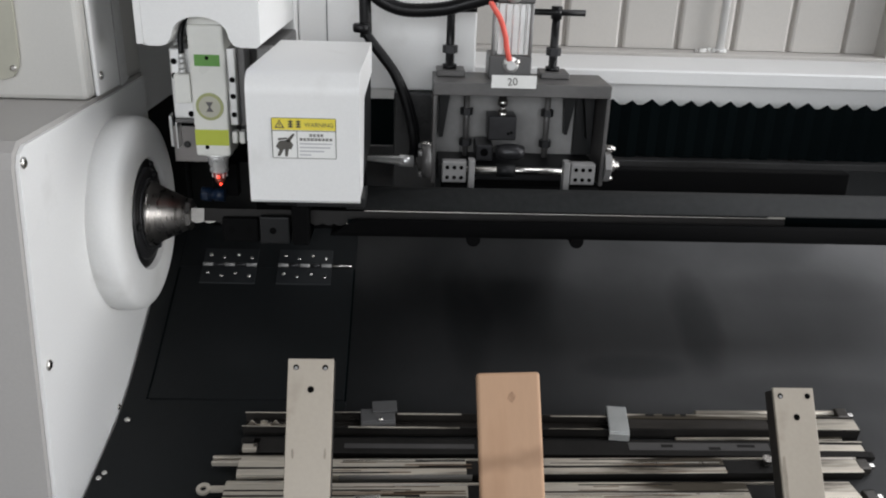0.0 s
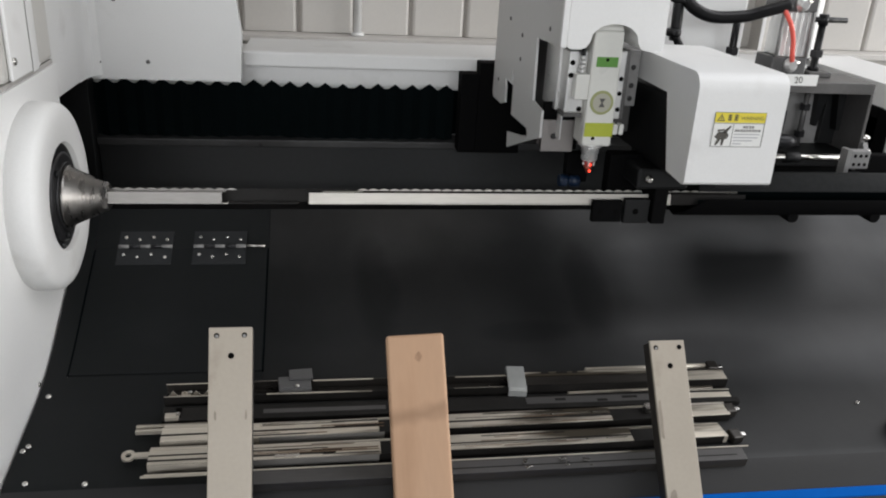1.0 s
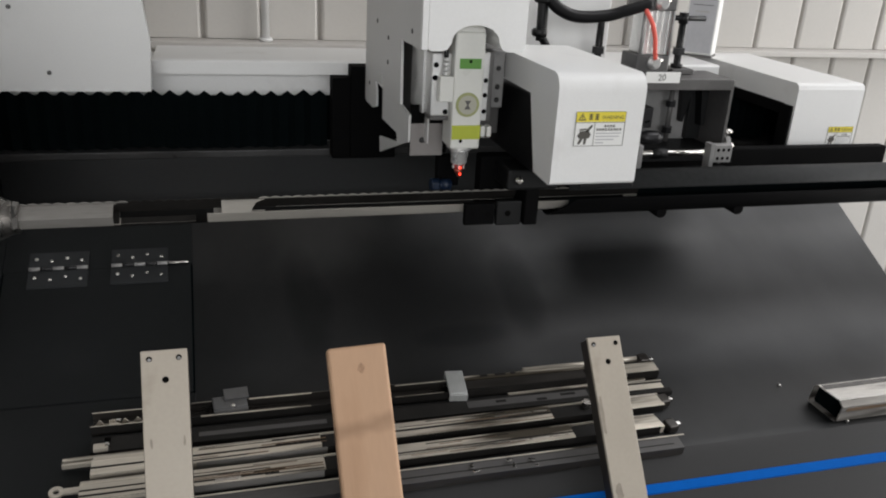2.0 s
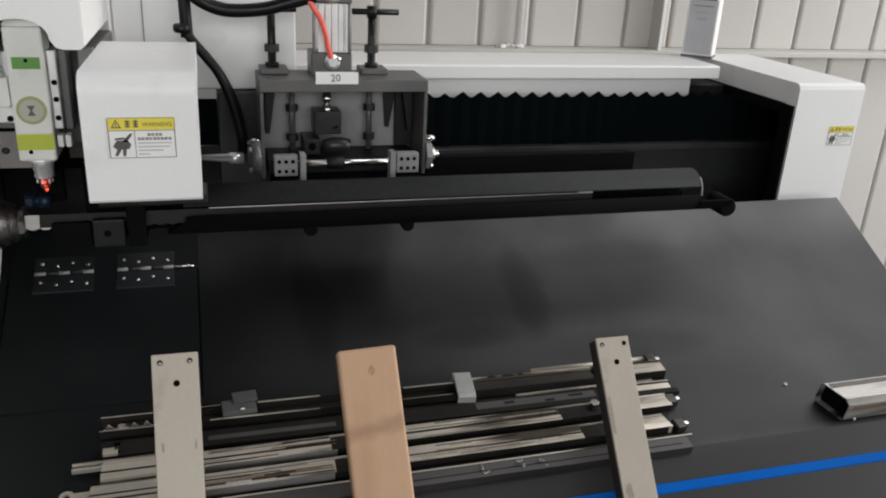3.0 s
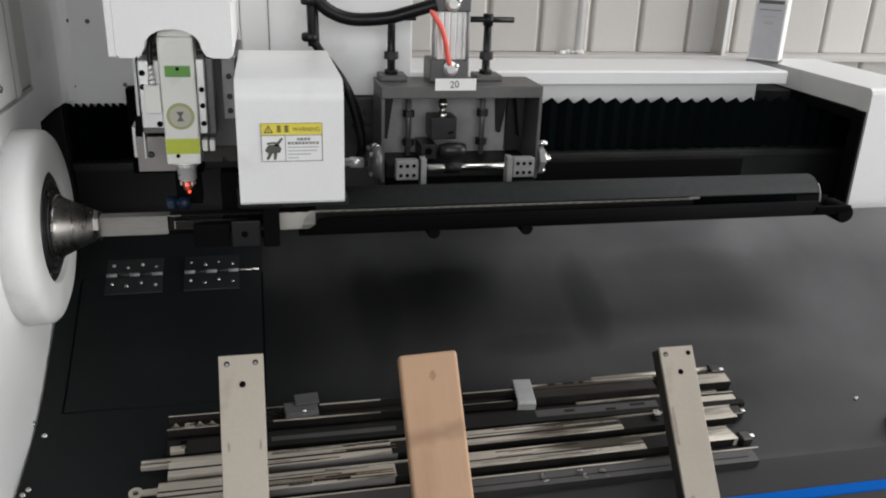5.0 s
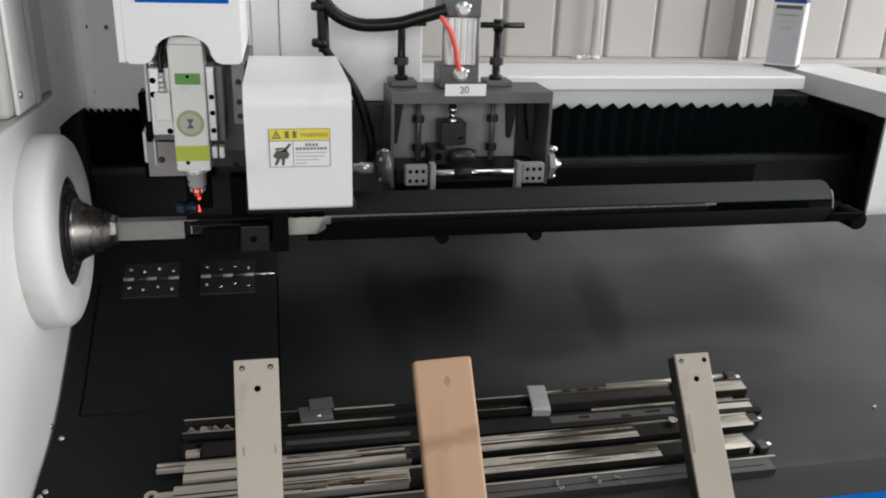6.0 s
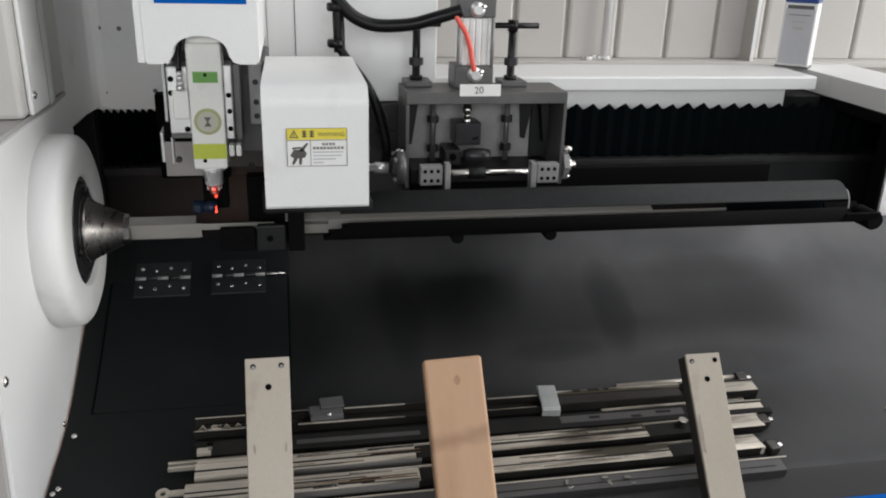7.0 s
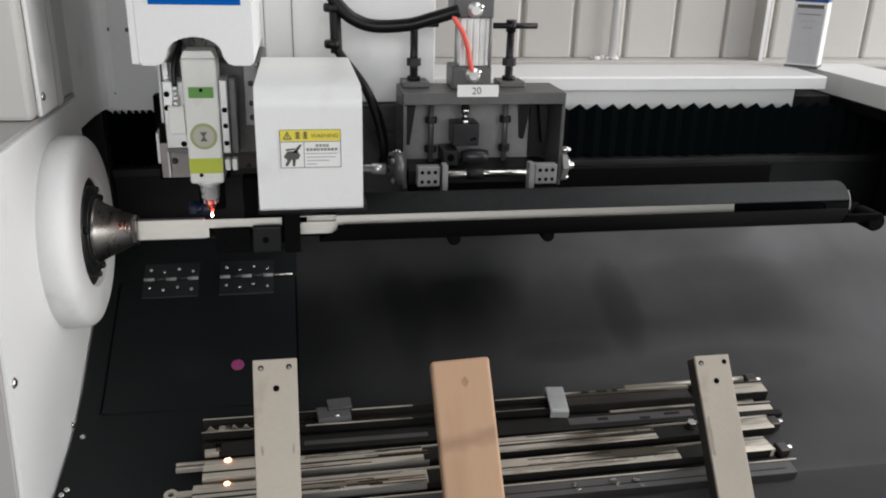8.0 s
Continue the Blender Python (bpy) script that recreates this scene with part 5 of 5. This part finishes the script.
# the wide tube lying by itself
def wide_tube():
    yc = -0.572
    ob = thing("wide_tube", "wide shiny steel tube with a mitred black open end", "tube", at=pose(1.613, yc, on_chute(yc) + 0.001, 10.6, 0, 1.0))
    out = [(-0.033, 0.004), (-0.029, 0.0), (0.029, 0.0), (0.033, 0.004), (0.033, 0.040), (0.027, 0.0465), (-0.022, 0.0485), (-0.033, 0.040)]
    b = B()
    L, s = 0.5, 0.93
    inn = [(a * s, 0.022 + (c - 0.022) * 0.92) for a, c in out]
    r = [[b.verts.new((x - (a * 0.25 if x < 0.1 else 0), a, c)) for a, c in pts] for x, pts in ((0, out), (L, out), (0, inn), (L, inn))]
    k = len(out)
    for i in range(k):
        j = (i + 1) % k
        b.faces.new((r[0][i], r[0][j], r[1][j], r[1][i])), b.faces.new((r[2][j], r[2][i], r[3][i], r[3][j]))
        b.faces.new((r[0][j], r[0][i], r[2][i], r[2][j])), b.faces.new((r[1][i], r[1][j], r[3][j], r[3][i]))
    bmesh.ops.recalc_face_normals(b, faces=b.faces[:])
    part("tube_body", b, WIDE, ob)
    # Black cap just inside the mouth stands for the tube's inner shade.
    plug = B()
    face = [[plug.verts.new((x - a * 0.25, a * 0.94, 0.022 + (c - 0.022) * 0.93)) for a, c in out] for x in (0.012, 0.016)]
    plug.faces.new(face[0]), plug.faces.new(face[1][::-1])
    for i in range(k):
        plug.faces.new((face[0][i], face[1][i], face[1][(i + 1) % k], face[0][(i + 1) % k]))
    bmesh.ops.recalc_face_normals(plug, faces=plug.faces[:])
    part("mouth_shade", plug, BELLOWS, ob, "black cap for the dark inside of the open tube end")
    bx("burr", STEEL, ob, 0.03, 0.036, -0.0365, -0.0325, 0.0, 0.006, 0.001)
    bx("weld_streak", OXIDE, ob, 0.0, 0.48, 0.012, 0.024, 0.0462, 0.0476, 0.0)
    bx("weld_streak", RUST, ob, 0.02, 0.49, -0.0336, -0.0329, 0.028, 0.036, 0.0)
    return ob


wide_tube()

# ---- tin can on the beam ----
can = thing("tin_can", "white rectangular tin can with blue top", "can", at=pose(1.93, 0.56, 1.2502, 0, 0, -42))
part("can_body", box(B(), -0.045, 0.045, -0.035, 0.035, 0.006, 0.185, 0.003), PAPER, can)
part("can_base", box(B(), -0.046, 0.046, -0.036, 0.036, 0.0, 0.0058, 0.001), DARK, can)
part("can_top", box(B(), -0.0455, 0.0455, -0.0355, 0.0355, 0.1852, 0.26, 0.003), CANBLUE, can)
bx("can_label", GREYLABEL, can, -0.04, 0.04, -0.0358, -0.0351, 0.012, 0.168, 0.0)
for z0, z1, a, m in ((0.168, 0.178, 0.036, DARK), (0.15, 0.152, 0.03, DARK), (0.13, 0.134, 0.02, GREY), (0.11, 0.118, 0.014, GREY)):
    bx("print_bar", m, can, -a, a, -0.0364, -0.0357, z0, z1, 0.0)

# ---- wall fittings ----
def wall_pipe(x, z0):
    ob = thing("wall_pipe", "white vertical pipe on the wall", "pipe", "pipes on the wall")
    part("pipe", rod(B(), (x, 1.245, z0), (x, 1.245, 2.64), 0.014, 16), WHITE, ob)
    part("pipe_foot", lathe(B(), (x, 1.245, z0), (x, 1.245, z0 + 0.01), ((0, 0.024), (1, 0.022)), 16), WHITE, ob)


wall_pipe(1.600, 1.177), wall_pipe(0.672, 1.177)
post = thing("angle_post", "white steel angle post at the wall", "post")
bx("flange", WHITE, post, 2.165, 2.179, 1.2, 1.204, 1.177, 2.64, 0.001)
bx("web", WALL, post, 2.165, 2.169, 1.2045, 1.278, 1.177, 2.64, 0.001)
for i in range(9):
    ob = thing("mortar_crumb", "pale crumb lying on the wall ledge", "crumb", "crumbs on the ledge", at=pose(1.51 + i * 0.014 + rnd.uniform(-0.006, 0.006), 1.235 + rnd.uniform(-0.02, 0.02), 1.1765, 0, 0, rnd.uniform(0, 90)))
    part("crumb", box(B(), -0.008, 0.008, -0.006, 0.006, 0, 0.006 + rnd.uniform(0, 0.008), 0.002), PAPER if i % 3 else GREY, ob)

# ---- light of the cut: spots that ride with the head, sparks that fall ----
cut_glow = part("cut_glow", lathe(B(), (0, 0, -0.0035), (0, 0, 0.0035), ((0, 0.0006), (0.3, 0.0018), (0.7, 0.0018), (1, 0.0006)), 12), CUTGLOW, lh, "glowing cut under the nozzle")
red_spot = part("red_spot", lathe(B(), (0, 0, -0.0125), (0, 0, 0.0125), ((0, 0.004), (0.25, 0.0105), (0.5, 0.0125), (0.75, 0.0105), (1, 0.004)), 14), REDSPOT, lh, "red glowing laser spot")
pilot_dot = part("pilot_dot", lathe(B(), (0, 0, -0.006), (0, 0, 0.006), ((0, 0.0024), (0.35, 0.0009), (0.7, 0.0011), (1, 0.0005)), 10), REDGLOW, lh, "red pilot laser glint on the tube")
scatter = tagged(part("laser_scatter", lathe(B(), (0, 0, 0), (0, 0, 0.001), ((0, 0.008), (1, 0.007)), 16), MAGENTA), "magenta laser light spot on the chute", "light spot")
faint = tagged(part("laser_scatter", lathe(B(), (0, 0, 0), (0, 0, 0.001), ((0, 0.012), (1, 0.011)), 16), DIMSPOT), "faint magenta laser light spot on the chute", "light spot")
# each spark: time it is shed, sideways speed, speed down, length, thickness, sideways start
SPARKS = []
rs = random.Random(11)
# a few broad ones first, then a fine shower
SPARKS += [(6.42, 0.22, 0.95, 0.055, 0.0016, 0.005), (6.45, 0.0, 0.9, 0.045, 0.0022, 0.0), (6.36, -0.1, 0.85, 0.09, 0.0011, -0.012), (6.40, 0.1, 1.0, 0.05, 0.0026, 0.006), (6.365, 0.02, 0.9, 0.06, 0.0027, 0.0),
           (6.37, 0.62, 0.75, 0.075, 0.0013, 0.01), (6.31, -0.42, 0.95, 0.085, 0.003, -0.006), (6.30, 0.1, 0.95, 0.03, 0.001, 0.0), (6.17, 0.0, 0.9, 0.07, 0.0022, 0.0), (6.2, -0.15, 1.0, 0.06, 0.0016, 0.0),
           (6.22, 0.2, 1.0, 0.06, 0.0014, 0.0), (6.26, 0.0, 1.0, 0.08, 0.0025, 0.0), (6.5, 0.05, 0.9, 0.06, 0.0025, 0.0), (6.53, -0.1, 0.9, 0.06, 0.002, 0.0)]
for k in range(26):
    SPARKS.append((6.12 + 0.019 * k + rs.uniform(0, 0.02), rs.gauss(0.02, 0.14), rs.uniform(0.55, 1.1), rs.uniform(0.02, 0.045), rs.uniform(0.0006, 0.0011), rs.uniform(-0.02, 0.02)))
SPARKS += [(6.13 + 0.055 * k, 0.03 * (k % 3 - 1), 0.8, 0.026, 0.0015, 0.004 * (k % 3)) for k in range(10)]
HOT = len(SPARKS)
SPARKS += [(6.665, -0.18, 0.9, 0.078, 0.0016, 0.0)]
SPARKS += [(7.77, 0.42, 0.95, 0.08, 0.0012, 0.03), (7.79, 0.6, 0.9, 0.07, 0.0012, 0.03), (7.75, 0.5, 0.8, 0.08, 0.001, 0.03), (7.81, 0.35, 0.9, 0.06, 0.0014, 0.02), (7.78, 0.7, 0.9, 0.06, 0.001, 0.03), (7.83, 0.5, 0.9, 0.05, 0.001, 0.02), (7.80, 0.2, 0.9, 0.05, 0.001, 0.03)]
spark_obs = []
for k, (shed, vx, vz, length, thick, dx) in enumerate(SPARKS):
    ob = tagged(part("spark", lathe(B(), (0, 0, -length * 0.62), (0, 0, length * 0.62), ((0, thick * 0.08), (0.2, thick * 0.34), (0.6, thick * 0.26), (1, thick * 0.04)), 6), HOTSPARK if HOT - 10 <= k < HOT else (SPARK if k % 2 else EMBER)), "glowing orange spark falling from the cut", "spark", "sparks of the cut")
    ob["kind"] = "thing"
    spark_obs.append(ob)

# a drop of melt flung aside, and the pierced hole that glows in the tube
fling = B()
rod(fling, (0.049, 0, -0.0165), (-0.006, 0, 0.0), 0.0009, 6, 0.0014)
rod(fling, (-0.006, 0, 0.0), (-0.042, 0, 0.0115), 0.0013, 6, 0.0003)
rod(fling, (-0.02, 0, 0.004), (-0.038, 0, 0.034), 0.0007, 6, 0.0002)
rod(fling, (0.015, 0, -0.006), (0.03, 0, -0.02), 0.0005, 6, 0.0002)
fling = tagged(part("flung_spark", fling, FLUNG), "pale branching spark flung from the cut", "spark")
pierced = tagged(part("pierced_hole", lathe(B(), (0, 0.001, 0), (0, -0.0015, 0), ((0, 0.0036), (0.6, 0.0036), (1, 0.002)), 14), PIERCED), "white hot pierced hole in the tube", "light spot")

# reflections of the sparks in the tubes, as glowing pieces: place, height over the tray, spans of time
GLINTS = [(0.322, -0.421, 0.0225, [(6.16, 6.62)]), (0.32, -0.5035, 0.0205, [(6.16, 6.7)]), (0.325, -0.5145, 0.0205, [(6.18, 6.68)]), (0.322, -0.558, 0.0225, [(6.2, 6.62)]), (0.318, -0.572, 0.0225, [(6.2, 6.62)]), (0.313, -0.506, 0.0205, [(7.9, 8.0)]), (0.315, -0.5585, 0.0225, [(7.92, 8.0)])]
glint_obs = []
for k in range(len(GLINTS)):
    r = (0.016, 0.02, 0.014, 0.018, 0.013, 0.006, 0.005)[k]
    glint_obs.append(tagged(part("hot_spatter", lathe(B(), (-r, 0, 0), (r, 0.001, 0), ((0, 0.0006), (0.25, 0.0036), (0.45, 0.0018), (0.65, 0.004), (0.85, 0.001), (1, 0.0004)), 9), GLINTGLOW), "glowing piece for a spark reflection on a tube", "spatter", "hot spatter"))

# ---- ribbed panels of the wall, pieces of the setting ----
def panel_mesh(name, w, z0, z1):
    b = B()
    prism(b, [(0.0, 1.299), (0.004, 1.283), (0.012, 1.279), (w - 0.012, 1.279), (w - 0.004, 1.283), (w, 1.299)], "z", z0, z1)
    me = bpy.data.meshes.new(name)
    b.to_mesh(me)
    b.free()
    me.materials.append(WALL)
    return me


upper, lower = panel_mesh("wall_panel", 0.1895, 1.178, 2.66), panel_mesh("wall_panel_low", 0.1895, 0.02, 1.152)
for i in range(-10, 22):
    for me in (upper, lower):
        ob = new("wall_panel", me)
        ob.parent = wall
        ob.location = (0.465 + 0.1985 * i + 0.0045, 0, 0)


# ---- how the parts travel ----
TRAVEL = [(0, -0.0985), (0.1, -0.065), (0.2, 0.019), (0.3, 0.115), (0.4, 0.207), (0.5, 0.311), (0.6, 0.39), (0.8, 0.545), (1, 0.741), (1.1, 0.775), (1.5, 0.787), (1.7, 0.787),
          (2.8, -0.112), (3, -0.112), (3.5, -0.111), (3.6, -0.10), (3.9, 0.038), (4, 0.040), (4.5, 0.0197), (6, -0.0092), (6.5, -0.0156), (7, 0.0), (7.5, 0.0144), (8, -0.0211)]
# lift of the laser head
LIFT = [(0, 0), (5.8, 0), (6, -0.003), (6.2, -0.022), (6.6, -0.022), (6.8, -0.012), (7, 0.0), (7.2, -0.008), (7.4, -0.021), (7.5, -0.023), (8, -0.023)]
# feed of the tube along the axis, and its turn with the chuck
FEED = [(0, -0.16), (0.1, -0.13), (0.2, -0.045), (0.3, 0.01), (0.4, 0.025), (0.5, 0.03), (1, 0.02), (1.5, 0.012), (1.7, 0.01), (2.8, -0.16), (3.6, -0.155), (3.8, -0.08), (3.9, -0.066), (8, -0.066)]
TURN = [(0, -160), (0.05, -115), (0.1, -70), (0.15, -28), (0.2, 8), (0.3, 12), (1.7, 12), (2.2, -72), (2.7, -158), (2.8, -160), (3.6, -160), (3.75, -115), (3.85, -92), (3.9, -90), (4.4, -90), (4.45, -12), (4.5, 66), (4.6, 100), (4.65, 185), (4.7, 270), (6.9, 270), (6.95, 348), (7.0, 426), (7.1, 460), (7.15, 545), (7.2, 630), (7.8, 630), (7.85, 710), (7.9, 786), (8, 820)]


def between(rows, t):
    return float(np.interp(t, [r[0] for r in rows], [r[1] for r in rows]))


def motions():
    walk(car, [(t, pose(x, 0, 0)) for t, x in TRAVEL])
    drop = random.Random(2)
    for pleats, ends in ((near_pleats, lambda o: (-0.3, 0.14 + o)), (far_pleats, lambda o: (0.76 + o, 2.056))):
        for i, (rise, fall) in enumerate(pleats):
            z = drop.uniform(-0.0035, 0.002)
            up, down = [], []
            for t, o in TRAVEL:
                x0, x1 = ends(o)
                pitch = (x1 - x0) / len(pleats)
                deep = math.sqrt(LEAF ** 2 - (pitch / 2) ** 2)
                turn = math.degrees(math.atan2(deep, pitch / 2))
                up.append((t, pose(x0 + pitch * i, 0.341 + deep, z, 0, 0, -turn)))
                down.append((t, pose(x0 + pitch * (i + 0.5), 0.341, z, 0, 0, turn)))
            walk(rise, up), walk(fall, down)
    walk(lh, [(t, pose(0.3115, -0.25, 1.197 + z)) for t, z in LIFT])
    times = sorted({t for t, _ in FEED} | {t for t, _ in TURN})
    walk(tube, [(t, pose(between(FEED, t), *AX, -between(TURN, t))) for t in times])
    walk(chuck, [(t, pose(0.077, *AX, -between(TURN, t))) for t, _ in TURN])
    inside, under = pose(0, 0, -0.025), pose(0, 0, -0.099)
    walk(cut_glow, [(0, inside), (6.1, inside), (6.13, pose(0, 0, -0.078)), (6.66, pose(0, 0, -0.078)), (6.7, inside), (7.4, inside), (7.43, pose(0, 0, -0.067)), (8, pose(0, 0, -0.067))])
    walk(pilot_dot, [(0, inside), (5.72, inside), (5.76, pose(0, 0, -0.078)), (6.08, pose(0, 0, -0.074)), (6.11, inside), (6.92, inside), (6.96, pose(0, 0, -0.082)), (7.06, pose(0, 0, -0.082)), (7.09, inside), (8, inside)])
    walk(red_spot, [(0, inside), (4.4, inside), (4.43, under), (4.57, under), (4.6, inside), (8, inside)])
    low, high = pose(0.295, -0.271, 0.70, 28.9), pose(0.295, -0.271, 0.8225, 28.9)
    walk(scatter, [(0, low), (6.1, low), (6.13, high), (6.7, high), (6.73, low), (8, low)])
    low, high = pose(0.318, -0.28, 0.70, 28.9), pose(0.318, -0.28, 0.8175, 28.9)
    walk(faint, [(0, low), (7.94, low), (7.97, high), (8, high)])
    rest = pose(-0.3, -0.25, 0.8)
    walk(fling, [(0, rest), (7.36, rest), (7.385, pose(0.222, -0.25, 1.141)), (7.4, pose(0.205, -0.25, 1.145)), (7.43, pose(0.15, -0.25, 1.156)), (7.46, rest), (8, rest)])
    at = pose(0.296, -0.262, 1.083)
    walk(pierced, [(0, rest), (7.37, rest), (7.395, at), (7.76, at), (7.79, rest), (8, rest)])
    for ob, (x, y, up, spans) in zip(glint_obs, GLINTS):
        high, low = pose(x, y, on_chute(y) + up, 10.6), pose(x, y, 0.62, 10.6)
        rows = [(0, low)]
        for a, b in spans:
            rows += [(a - 0.03, low), (a, high), (b, high)] + ([(b + 0.03, low)] if b < 7.97 else [])
        walk(ob, rows if rows[-1][0] >= 8 else [*rows, (8, low)])
    for ob, (shed, vx, vz, length, thick, dx) in zip(spark_obs, SPARKS):
        x0, z0 = 0.296 + dx, 1.01
        lean = math.degrees(math.atan2(vx, vz))
        rows = [(0, pose(0.3, -0.25, 0.45)), (shed - 0.034, pose(0.3, -0.25, 0.45)), (shed, pose(x0, -0.25, z0, 0, -lean, 0))]
        fall = 0.30 / vz
        for q in (0.5, 1.0):
            rows.append((shed + fall * q, pose(x0 + vx * fall * q, -0.25, z0 - vz * fall * q, 0, -lean, 0)))
        rows += [(shed + fall + 0.034, pose(x0 + vx * fall, -0.25, 0.45)), (8, pose(x0 + vx * fall, -0.25, 0.45))]
        walk(ob, rows)


motions()
